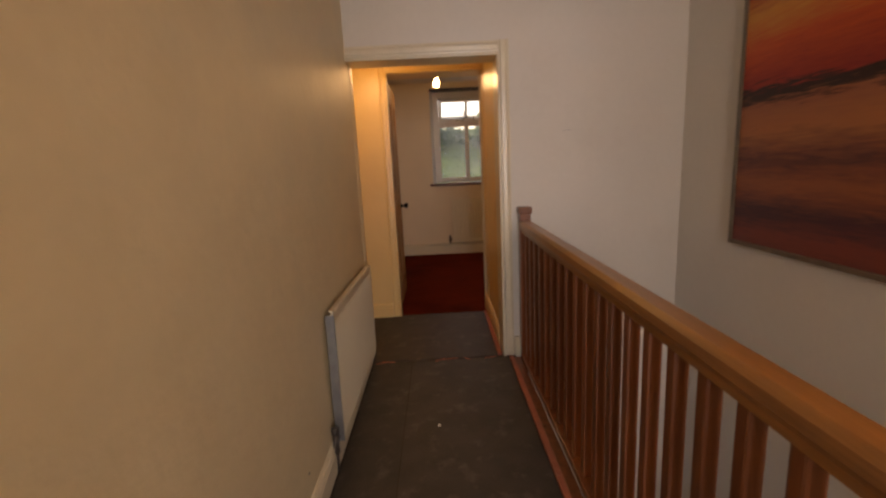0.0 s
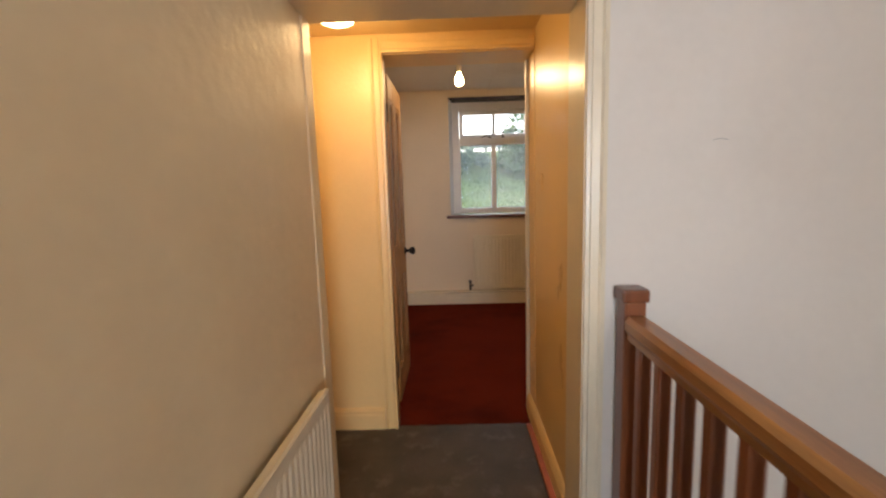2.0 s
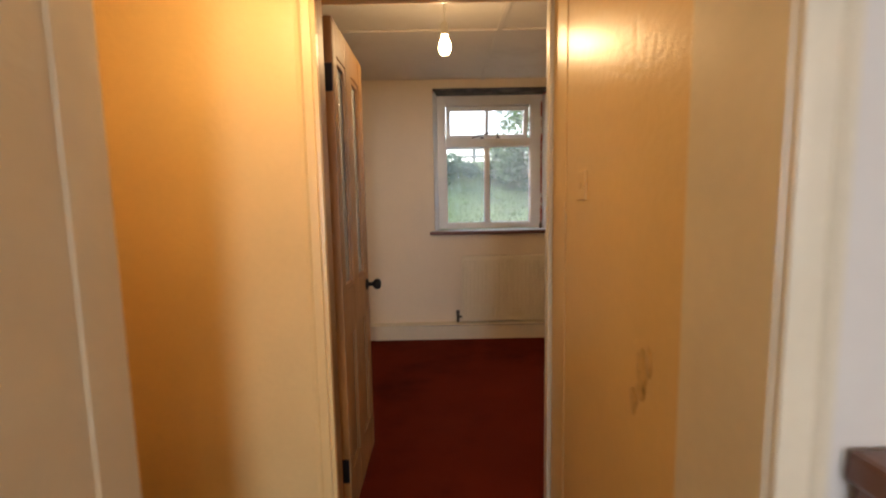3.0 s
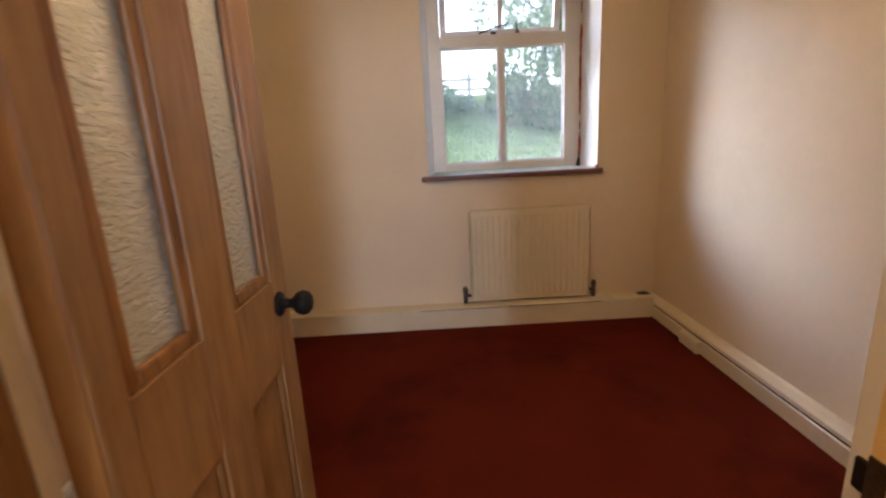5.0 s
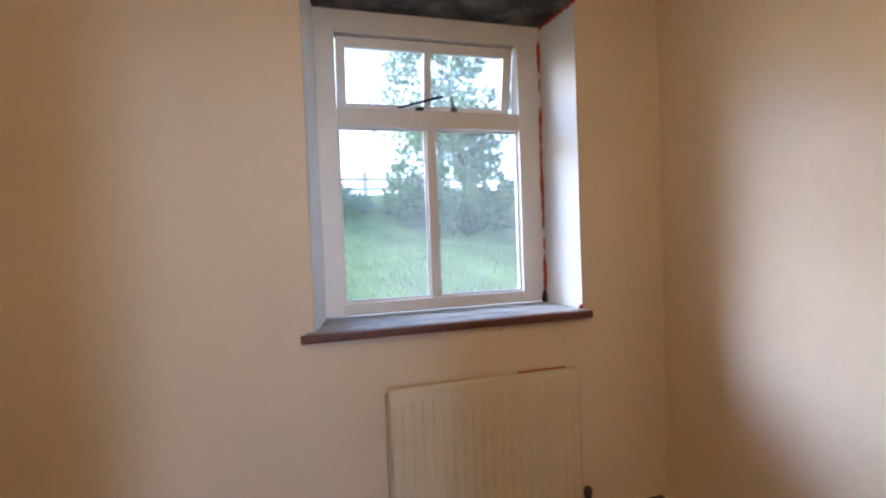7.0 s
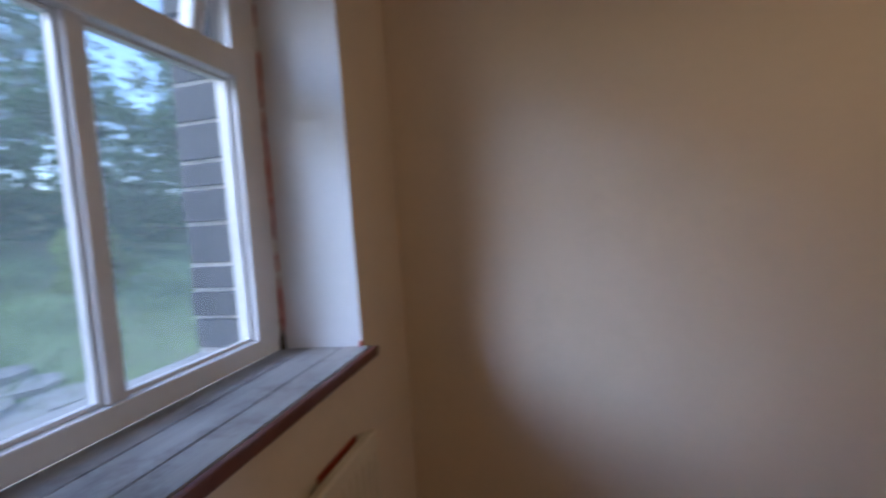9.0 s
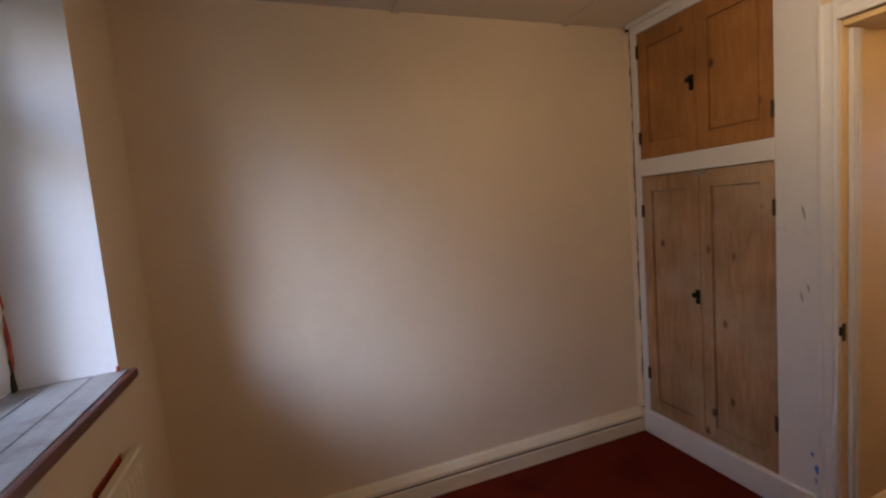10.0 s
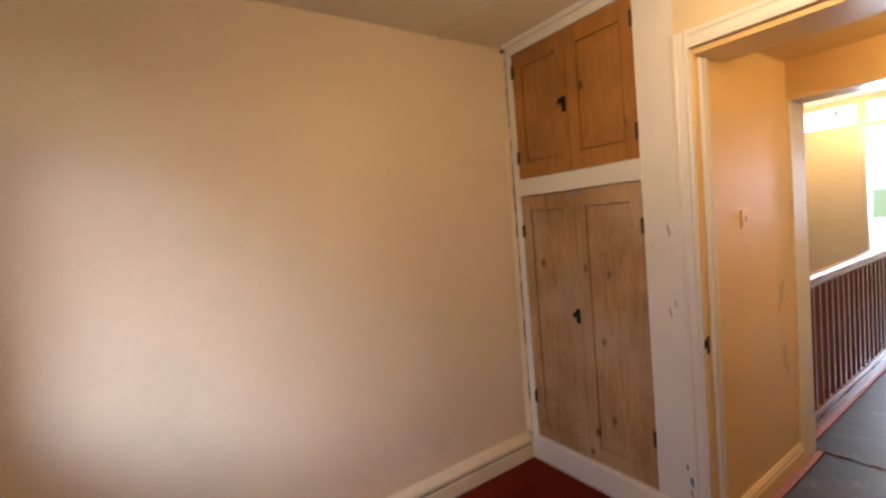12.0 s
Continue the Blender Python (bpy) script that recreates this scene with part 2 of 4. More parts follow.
RADIATOR = mat("cream_radiator_enamel", (0.74, 0.66, 0.50), 0.35, 0.05, 3, 30, 0.05, stain=(0.5, 0.36, 0.2), stain_amt=0.4, stain_scale=3, stain_lo=0.6)
GREY_STEEL = mat("galvanised_steel", (0.30, 0.31, 0.32), 0.45, 0.2, 12, 60, 0.1, metal=0.7)
DARK_VALVE = mat("tarnished_valve", (0.09, 0.075, 0.065), 0.45, 0.3, 20, 80, 0.1, metal=0.5)
FRAME_PAINT = mat("white_window_paint", (0.76, 0.75, 0.74), 0.4, 0.06, 6, 50, 0.15, stain=(0.4, 0.32, 0.26), stain_amt=0.5, stain_scale=6, stain_lo=0.66)
REVEAL = mat("white_reveal_plaster", (0.76, 0.76, 0.76), 0.6, 0.04, 3, 40, 0.2)
MOULD = mat("black_mould_plaster", (0.12, 0.10, 0.085), 0.85, 0.6, 9, 50, 0.3, stain=(0.02, 0.018, 0.016), stain_amt=0.9, stain_scale=5, stain_lo=0.42)
DAMP = mat("black_damp_patch", (0.035, 0.028, 0.022), 0.9, 0.5, 25, 90, 0.3)
RED_STAIN = mat("red_filler_stain", (0.42, 0.06, 0.03), 0.7, 0.4, 25, 90, 0.2)
SILL_TOP = mat("worn_grey_sill_board", (0.34, 0.33, 0.32), 0.5, 0.25, 5, 50, 0.25, stretch=(0.4, 4, 1), stain=(0.13, 0.11, 0.10), stain_amt=0.75, stain_scale=6, stain_lo=0.5)
SILL_EDGE = mat("dark_red_brown_sill_edge", (0.13, 0.045, 0.03), 0.45, 0.3, 8, 60, 0.2)
GLASS = glass_mat("window_glass", ior=1.06, haze=0.045)
OBSCURE = glass_mat("rippled_obscure_glass", 0.16, 1.0, (0.86, 0.89, 0.90), 1.45, clear=0.6)
BLOCK_GLASS = glass_mat("glass_block", 0.25, 0.6, (0.9, 0.96, 0.95))
PICTURE = picture_mat("sunset_print")
PICTURE_FRAME = mat("grey_brown_picture_frame", (0.16, 0.12, 0.085), 0.5, 0.25, 10, 60, 0.2)
BULB = glow_mat("lit_bulb", (1.0, 0.72, 0.36), 14)
DOME = glow_mat("lit_dome", (1.0, 0.72, 0.36), 4)
WIRE = mat("white_flex", (0.6, 0.57, 0.5), 0.5, 0.05)
GRASS = mat("lawn", (0.24, 0.29, 0.12), 0.9, 0.45, 1.4, 40, 0.6, stain=(0.30, 0.29, 0.15), stain_amt=0.6, stain_scale=0.8, stain_lo=0.5, spec=0.1)
BLADES = leaf_mat("grass_blades", (0.25, 0.31, 0.11))
LEAF = leaf_mat("bush_leaves", (0.12, 0.19, 0.075))
PALE_LEAF = leaf_mat("pale_tree_leaves", (0.24, 0.30, 0.20))
LIME_LEAF = leaf_mat("lime_shrub_leaves", (0.27, 0.34, 0.10))
BARK = mat("bark", (0.10, 0.075, 0.055), 0.9, 0.3, 8, 40, 0.5)
FENCE_WOOD = mat("weathered_fence_wood", (0.55, 0.50, 0.44), 0.8, 0.25, 6, 40, 0.3)
STONE = mat("dark_slate_stone", (0.03, 0.03, 0.034), 0.75, 0.35, 10, 60, 0.4, pieces=0.3)
MORTAR = mat("pale_mortar", (0.42, 0.40, 0.37), 0.9, 0.15, 12, 80, 0.4)
FLAG = mat("pale_path_stone", (0.36, 0.33, 0.28), 0.85, 0.2, 6, 50, 0.4, pieces=0.15)


# ---- building helpers ----
def slab(bm, a, b, bevel=0.0):
    """A box between two corners, with softened edges."""
    made = bmesh.ops.create_cube(bm, size=1)["verts"]
    for v in made:
        v.co = Vector([(a[i] + b[i]) / 2 + v.co[i] * (b[i] - a[i]) for i in range(3)])
    if bevel:
        edges = list({e for v in made for e in v.link_edges})
        bmesh.ops.bevel(bm, geom=edges, offset=bevel, segments=2, profile=0.6, affect="EDGES")
    return bm


def boxes(*pairs, bevel=0.0):
    bm = bmesh.new()
    for a, b in pairs:
        slab(bm, a, b, bevel)
    return bm


def rod(bm, p, q, r, sides=12, r2=None):
    """A round bar from p to q."""
    p, q = Vector(p), Vector(q)
    m = Matrix.Translation((p + q) / 2) @ (q - p).to_track_quat("Z", "Y").to_matrix().to_4x4()
    bmesh.ops.create_cone(bm, cap_ends=True, segments=sides, radius1=r, radius2=r if r2 is None else r2, depth=(q - p).length, matrix=m)
    return bm


def lathe(bm, profile, m, sides=20):
    """Turns a profile of (radius, height) about the z axis of m."""
    rings = []
    for r, h in profile:
        rings.append([bm.verts.new(m @ Vector((r * math.cos(2 * math.pi * i / sides), r * math.sin(2 * math.pi * i / sides), h))) for i in range(sides)])
    for a, b in zip(rings, rings[1:]):
        for i in range(sides):
            bm.faces.new((a[i], a[(i + 1) % sides], b[(i + 1) % sides], b[i]))
    bm.faces.new(rings[0][::-1])
    bm.faces.new(rings[-1])
    return bm


def extrude_profile(bm, profile, p, q, side):
    """Runs a moulding with a profile of (out, up) from p to q; side points out of the wall."""
    p, q, side = Vector(p), Vector(q), Vector(side)
    up = (q - p).normalized().cross(side)
    if abs(up.z) > 0.5 and up.z < 0:
        up = -up
    ends = [[bm.verts.new(e + side * o + up * u) for o, u in profile] for e in (p, q)]
    k = len(profile)
    for i in range(k):
        bm.faces.new((ends[0][i], ends[0][(i + 1) % k], ends[1][(i + 1) % k], ends[1][i]))
    bm.faces.new(ends[0][::-1])
    bm.faces.new(ends[1])
    bmesh.ops.recalc_face_normals(bm, faces=bm.faces[:])
    return bm


def mesh_of(name, bm, material, smooth=False):
    me = bpy.data.meshes.new(name)
    bmesh.ops.recalc_face_normals(bm, faces=bm.faces[:])
    if smooth:
        for f in bm.faces:
            f.smooth = True
    bm.to_mesh(me)
    bm.free()
    me.materials.append(material)
    return me


def part(name, bm, material, parent=None, label="", smooth=False):
    ob = new(name, mesh_of(name, bm, material, smooth))
    ob.parent = parent
    return tagged(ob, label)


def struct(name, bm, material, label, smooth=False):
    return tagged(part(name, bm, material, None, "", smooth), label, name.split("_")[0], kind="structure")


def thing(name, label, category, group=""):
    return tagged(new(name), label, category, group)


# ---- walls, floors, ceilings ----
TOP = 2.42          # room and landing ceiling
X_W, X_E = -0.87, 2.03
Y_S, Y_N = 3.84, 6.38
D1_L, D1_R, D1_H = 0.048, 0.955, 1.92
D2_L, D2_R, D2_H = 0.205, 0.91, 2.0
P_N, P_L, P_H = 3.60, 0.197, 2.01      # the inner doorway on the passage side

struct("wall_landing_west", boxes(((-0.07, -0.9, -0.1), (0.048, 2.872, TOP))), PLASTER, "uneven cream plaster wall beside the landing")
struct("wall_landing_north", boxes(((D1_R, 2.70, -2.7), (2.22, 2.87, TOP)), ((D1_L, 2.70, D1_H), (D1_R, 2.87, TOP))),
       LANDING_WHITE, "white plaster wall with an open doorway")
struct("wall_stairs_east", boxes(((2.10, -1.02, -2.7), (2.22, 2.70, TOP))), LANDING_WHITE, "white plaster wall above the stairs")
struct("wall_landing_south", boxes(((-0.05, -1.02, -0.1), (0.62, -0.9, TOP)), ((1.44, -1.02, -2.7), (2.10, -0.9, 2.14)), ((0.62, -1.02, 2.08), (1.44, -0.9, 2.14)), ((0.62, -1.02, 2.36), (1.44, -0.9, TOP)),
                                   ((1.44, -1.02, 2.36), (2.10, -0.9, TOP)), ((1.44, -1.02, 2.14), (1.52, -0.9, 2.36))), PLASTER, "cream wall with a doorway and a glass strip")
struct("wall_stairwell_west", boxes(((0.98, -0.9, -2.7), (1.04, 2.70, -0.1))), LANDING_WHITE, "white wall below the landing edge")
struct("wall_passage_east", boxes(((0.965, 2.87, -0.1), (1.06, P_N, 2.2))), PASSAGE_PAINT, "glossy yellow woodchip passage wall with brown scuffs")
struct("wall_passage_south", boxes(((-0.9, 2.874, -0.1), (D1_L - 0.004, 2.886, 2.2)), ((D1_L, 2.872, D1_H), (0.965, 2.884, 2.2))), PASSAGE_PAINT, "yellow painted wall above the doorway")
struct("wall_passage_west", boxes(((-0.95, 2.87, -0.1), (-0.87, P_N, 2.2))), PASSAGE_PAINT, "yellow painted end wall of the passage")
struct("wall_passage_north", boxes(((-0.95, P_N, -0.1), (D2_L - 0.072, 3.70, TOP)), ((D2_R + 0.057, P_N, -0.1), (1.2, 3.70, TOP)), ((D2_L - 0.072, P_N, P_H + 0.008), (D2_R + 0.057, 3.70, TOP))),
       PASSAGE_PAINT, "yellow woodchip wall around the inner door")
struct("wall_room_south", boxes(((X_W - 0.1, 3.70, -0.1), (D2_L - 0.075, Y_S, TOP)), ((D2_R + 0.08, 3.70, -0.1), (1.03, Y_S, TOP)), ((D2_L - 0.075, 3.70, D2_H + 0.05), (D2_R + 0.08, Y_S, TOP))),
       ROOM_PLASTER, "pale plaster wall around the inner door")
struct("wall_room_west", boxes(((X_W - 0.1, Y_S, -0.1), (X_W, Y_N, TOP))), ROOM_PLASTER, "pale plaster wall behind the open door")
struct("wall_room_east", boxes(((X_E, 3.0, -0.1), (X_E + 0.12, 6.9, TOP + 0.1))), ROOM_PLASTER, "pale uneven plaster wall lit by the window")
struct("wall_cupboard_back", boxes(((1.06, 3.0, -0.1), (X_E, 3.08, TOP))), ROOM_PLASTER, "plaster wall behind the cupboard")
W_L, W_R, W_B, W_T = 0.505, 1.612, 1.0, 2.34


def window_wall():
    bm = boxes(((X_W - 0.1, Y_N, -0.1), (W_L, 6.70, TOP)), ((W_R, Y_N, -0.1), (X_E, 6.70, TOP)),
               ((W_L, Y_N, -0.1), (W_R, 6.70, W_B)), ((W_L, Y_N, W_T), (W_R, 6.70, TOP)))
    struct("wall_room_north", bm, ROOM_PLASTER, "pale plaster wall with a deep window")
    # splayed white cheeks of the window recess
    bm = bmesh.new()
    for x0, x1 in ((W_L, 0.548), (W_R, 1.578)):
        s = 0.002 if x0 < 1 else -0.002
        vs = [bm.verts.new(c) for c in ((x0 + s, Y_N - 0.001, W_B + 0.02), (x1, 6.66, W_B + 0.02), (x1, 6.66, W_T - 0.003), (x0 + s, Y_N - 0.001, W_T - 0.003),
                                        (x0 + s * 0.3, Y_N, W_B + 0.02), (x0 + s * 0.3, 6.69, W_B + 0.02), (x0 + s * 0.3, 6.69, W_T - 0.003), (x0 + s * 0.3, Y_N, W_T - 0.003))]
        bm.faces.new(vs[:4])
        bm.faces.new((vs[1], vs[5], vs[6], vs[2]))
    bmesh.ops.subdivide_edges(bm, edges=bm.edges[:], cuts=10, use_grid_fill=True)
    for v in bm.verts:
        v.co.x += 0.006 * min(1, max(0, (v.co.y - Y_N) / 0.1)) * (1 if v.co.x < 1 else -1) * 0.5 + 0.004 * min(1, max(0, (v.co.y - Y_N) / 0.1)) * (noise.noise(v.co * 5) + 0.4 * noise.noise(v.co * 14))
    struct("trim_window_cheeks", bm, REVEAL, "white plastered sides of the window recess", True)
    bm = boxes(((W_L, Y_N - 0.002, W_T - 0.012), (W_R, 6.69, W_T - 0.002)))
    struct("trim_window_soffit", bm, MOULD, "mould-blackened top of the window recess")


window_wall()
struct("floor_room", boxes(((X_W - 0.1, 3.63, -0.1), (X_E, 6.5, 0.0))), CARPET, "worn red carpet with dark stains")
struct("floor_landing", boxes(((-0.95, -0.9, -0.1), (1.035, 3.63, -0.008))), SUBFLOOR, "dark subfloor of the landing")
struct("floor_cupboard", boxes(((1.06, 3.05, -0.1), (X_E, 3.60, 0.0))), SUBFLOOR, "dark cupboard floor")
struct("ceiling_room", boxes(((X_W - 0.1, 3.0, TOP), (X_E, 6.7, TOP + 0.1))), CEIL, "off-white boarded ceiling")
struct("ceiling_landing", boxes(((-0.05, -1.02, TOP), (2.22, 2.87, TOP + 0.1))), CEIL, "off-white landing ceiling")
struct("ceiling_passage", boxes(((-0.95, 2.87, 2.105), (0.965, P_N, 2.2))), PASSAGE_CEIL, "low yellowed passage ceiling")
# unseen slab, added above the ceilings to keep outside light out
struct("roof", boxes(((-1.4, -3.8, 2.56), (2.6, 7.05, 2.66))), SUBFLOOR, "unseen flat cover added over the rooms to block sky light")
struct("floor_stair_hall", boxes(((1.04, -1.0, -2.75), (2.1, 2.7, -2.65))), SUBFLOOR, "dark floor at the foot of the stairs")

# battens on the room ceiling
for a, b in (((X_W, 5.19, TOP - 0.012), (X_E, 5.23, TOP)), ((0.95, Y_S, TOP - 0.012), (0.985, 5.19, TOP)), ((0.985, 4.23, TOP - 0.012), (X_E, 4.27, TOP)), ((0.95, 5.23, TOP - 0.012), (0.985, Y_N, TOP))):
    struct("trim_ceiling_batten", boxes((a, b), bevel=0.003), CEIL, "flat painted ceiling batten")

# the room beyond the landing, with its window
struct("wall_far_room", boxes(((-0.3, -3.5, -0.1), (-0.2, -1.02, TOP)), ((2.2, -3.5, -0.1), (2.3, -1.02, TOP)), ((-0.3, -3.6, -0.1), (0.1, -3.5, TOP)), ((2.1, -3.6, -0.1), (2.3, -3.5, TOP)),
                              ((0.1, -3.6, -0.1), (2.1, -3.5, 0.9)), ((0.1, -3.6, 2.1), (2.1, -3.5, TOP))), LANDING_WHITE, "white walls of the far room")
struct("floor_far_room", boxes(((-0.3, -3.6, -0.1), (2.3, -0.9, -0.004))), SHEET, "grey floor of the far room")
struct("ceiling_far_room", boxes(((-0.3, -3.6, TOP), (2.3, -1.02, TOP + 0.1))), CEIL, "white ceiling of the far room")


# ---- mouldings and skirtings ----
ARCH = [(0, 0), (0.022, 0), (0.024, 0.012), (0.014, 0.02), (0.016, 0.045), (0.022, 0.052), (0.02, 0.066), (0, 0.07)]


def architrave(name, x0, x1, h, y, out, material, label, left=True, right=True, top=True, width=0.07):
    ob = thing(name, label, "architrave")
    tagged(ob, kind="structure")
    k = width / 0.07
    prof = [(o, u * k) for o, u in ARCH]
    if left:
        bm = bmesh.new()
        extrude_upright(bm, prof, x0, -1, y, out, 0, h + width)
        part("side_moulding", bm, material, ob)
    if right:
        bm = bmesh.new()
        extrude_upright(bm, prof, x1, 1, y, out, 0, h + width)
        part("side_moulding", bm, material, ob)
    if top:
        bm = bmesh.new()
        a = [bm.verts.new((x0, y + out * (o + 0.002), h + u)) for o, u in prof]
        b = [bm.verts.new((x1, y + out * (o + 0.002), h + u)) for o, u in prof]
        n = len(prof)
        for i in range(n):
            bm.faces.new((a[i], a[(i + 1) % n], b[(i + 1) % n], b[i]))
        bm.faces.new(a[::-1])
        bm.faces.new(b)
        part("head_moulding", bm, material, ob)


def extrude_upright(bm, prof, x, way, y, out, z0, z1):
    a = [bm.verts.new((x + way * u, y + out * o, z0)) for o, u in prof]
    b = [bm.verts.new((x + way * u, y + out * o, z1)) for o, u in prof]
    n = len(prof)
    for i in range(n):
        bm.faces.new((a[i], a[(i + 1) % n], b[(i + 1) % n], b[i]))
    bm.faces.new(a[::-1])
    bm.faces.new(b)


architrave("trim_landing_doorway", D1_L, D1_R, D1_H, 2.70, -1, TRIM, "cream moulded doorway trim with chipped paint", left=False)
struct("trim_landing_doorway_edge", boxes(((0.030, 2.800, -0.004), (0.0515, 2.884, D1_H)), bevel=0.003), PLASTER, "rounded cream edge where the wall meets the doorway")
struct("trim_landing_doorway_lining", boxes(((D1_R - 0.004, 2.69, -0.01), (D1_R + 0.012, 2.888, D1_H)), ((D1_L, 2.69, D1_H - 0.012), (D1_R, 2.888, D1_H + 0.002)), bevel=0.003),
       TRIM, "cream painted doorway lining")
architrave("trim_inner_door_passage_side", P_L, D2_R + 0.05, P_H, P_N, -1, PASSAGE_PAINT, "cream moulded inner door trim", right=False)
architrave("trim_inner_door_narrow_side", D2_L, 0.944, D2_H - 0.018, 3.772, -1, TRIM, "narrow cream trim against the passage wall", left=False, top=False, width=0.018)
struct("trim_inner_door_stop", boxes(((0.946, 3.772, -0.004), (0.9615, 3.802, D2_H)), bevel=0.003), WHITE_TRIM, "white door stop strip beside the passage wall")
architrave("trim_inner_door_room_side", D2_L - 0.068, D2_R + 0.055, D2_H + 0.03, Y_S, 1, WHITE_TRIM, "white moulded inner door trim with scuffs")
struct("trim_inner_door_lining", boxes(((P_L - 0.065, P_N + 0.002, -0.005), (P_L, 3.668, P_H)), bevel=0.004), DOOR_PINE, "bare timber lining of the inner doorway")
struct("trim_inner_door_head", boxes(((D2_L - 0.066, P_N + 0.002, P_H - 0.004), (D2_R + 0.050, 3.836, D2_H + 0.028)), bevel=0.004), PASSAGE_PAINT, "yellow painted head of the inner doorway")
struct("trim_inner_door_jambs", boxes(((D2_R + 0.052, P_N + 0.002, -0.005), (D2_R + 0.085, 3.838, D2_H + 0.03))), PASSAGE_PAINT, "yellow painted inner door jamb")
struct("trim_inner_door_hinge_jamb", boxes(((D2_L - 0.085, 3.67, -0.005), (D2_L - 0.068, 3.838, D2_H + 0.03))), DOOR_PINE, "bare brown timber jamb on the hinge side")

SK = [(0, 0), (0.022, 0), (0.022, 0.085), (0.016, 0.095), (0.018, 0.108), (0.008, 0.12), (0, 0.122)]


def skirting(name, p, q, side, material, label, k=1.0, prof=SK):
    bm = bmesh.new()
    extrude_profile(bm, [(o, u * k) for o, u in prof], p, q, side)
    struct(name, bm, material, label)


skirting("baseboard_landing_west", (0.048, -0.9, -0.004), (0.048, 2.685, -0.004), (1, 0, 0), TRIM, "cream painted skirting board")
skirting("baseboard_passage_north", (-0.87, P_N, -0.004), (P_L - 0.07, P_N, -0.004), (0, -1, 0), PASSAGE_PAINT, "yellow painted skirting board")
skirting("baseboard_passage_east", (0.965, 2.89, -0.004), (0.965, 3.77, -0.004), (-1, 0, 0), PASSAGE_PAINT, "yellow painted skirting board")
skirting("baseboard_stairwell_north", (1.03, 2.70, -0.05), (2.10, 2.70, -0.05), (0, -1, 0), LANDING_WHITE, "white painted board above the stairs", 1.4)
skirting("baseboard_room_west", (X_W, Y_S, 0), (X_W, Y_N - 0.1, 0), (1, 0, 0), WHITE_TRIM, "low white skirting board", 0.7)
LEDGE = [(0, 0), (0.055, 0), (0.055, 0.072), (0.048, 0.080), (0.048, 0.088), (0.055, 0.094), (0.052, 0.108), (0.035, 0.118), (0.02, 0.128), (0, 0.132)]
skirting("baseboard_room_east", (X_E, Y_S + 0.01, 0), (X_E, Y_N, 0), (-1, 0, 0), TRIM, "cream stepped skirting with a dusty top", 1.0, LEDGE)
# thin dark strip along the skirting groove
struct("trim_skirting_dirt_line", boxes(((X_E - 0.0515, Y_S + 0.025, 0.081), (X_E - 0.047, Y_N - 0.125, 0.0865))), SUBFLOOR, "dark line in the skirting groove")
struct("baseboard_room_north", boxes(((X_W, 6.262, 0), (1.974, Y_N, 0.128)), ((X_W, 6.256, 0.128), (1.70, Y_N, 0.142)), ((1.705, 6.258, 0.128), (1.974, Y_N, 0.146)), bevel=0.003), TRIM, "boxed-in cream skirting below the window")
struct("trim_pink_edge_passage", boxes(((0.915, 2.70, -0.004), (0.943, 3.60, 0.012)), bevel=0.003), PINK, "red primed floor edging strip")
struct("trim_pink_edge_landing", boxes(((0.985, -0.05, -0.004), (1.012, 2.66, 0.012)), bevel=0.003), PINK, "red primed floor edging strip")

# plinth where the landing doorway meets the rail
struct("trim_doorway_plinth", boxes(((1.026, 2.674, 0.0), (1.075, 2.70, 0.13)), bevel=0.006), TRIM, "cream block at the foot of the doorway trim")


# ---- cupboard beside the inner door ----
def panel_door(name, x0, x1, z0, z1, y, material, parent, knob=None, hinge_right=False):
    """A framed door leaf with a sunk panel; it faces +y."""
    st = 0.062
    bm = boxes(((x0, y - 0.022, z0), (x0 + st, y, z1)), ((x1 - st, y - 0.022, z0), (x1, y, z1)), bevel=0.0025)
    for a, b in (((x0 + st, y - 0.022, z0), (x1 - st, y - 0.001, z0 + 0.085)), ((x0 + st, y - 0.022, z1 - 0.085), (x1 - st, y - 0.001, z1))):
        slab(bm, a, b, 0.0025)
    slab(bm, (x0 + st - 0.002, y - 0.021, z0 + 0.08), (x1 - st + 0.002, y - 0.015, z1 - 0.08))
    slab(bm, (x0 + st + 0.005, y - 0.016, z0 + 0.09), (x1 - st - 0.005, y - 0.008, z1 - 0.09), 0.003)
    leaf = part(name, bm, material, parent)
    hx = x1 if hinge_right else x0
    for hz in (z0 + 0.17 * (z1 - z0), z0 + 0.86 * (z1 - z0)):
        h = boxes(((hx - 0.012, y, hz - 0.035), (hx + 0.012, y + 0.004, hz + 0.035)), bevel=0.0015)
        rod(h, (hx, y + 0.004, hz - 0.035), (hx, y + 0.004, hz + 0.035), 0.006, 10)
        part("hinge", h, RUST, leaf, "rusty butt hinge")
    if knob:
        k = boxes(((knob[0] - 0.013, y, knob[1] - 0.038), (knob[0] + 0.013, y + 0.004, knob[1] + 0.038)), bevel=0.0015)
        lathe(k, [(0.006, 0), (0.006, 0.014), (0.013, 0.02), (0.014, 0.028), (0.007, 0.034)], Matrix.Translation((knob[0], y + 0.003, knob[1] + 0.012)) @ Matrix.Rotation(radians(-90), 4, "X"), 14)
        part("latch", k, BLACK, leaf, "black iron latch")
    return leaf


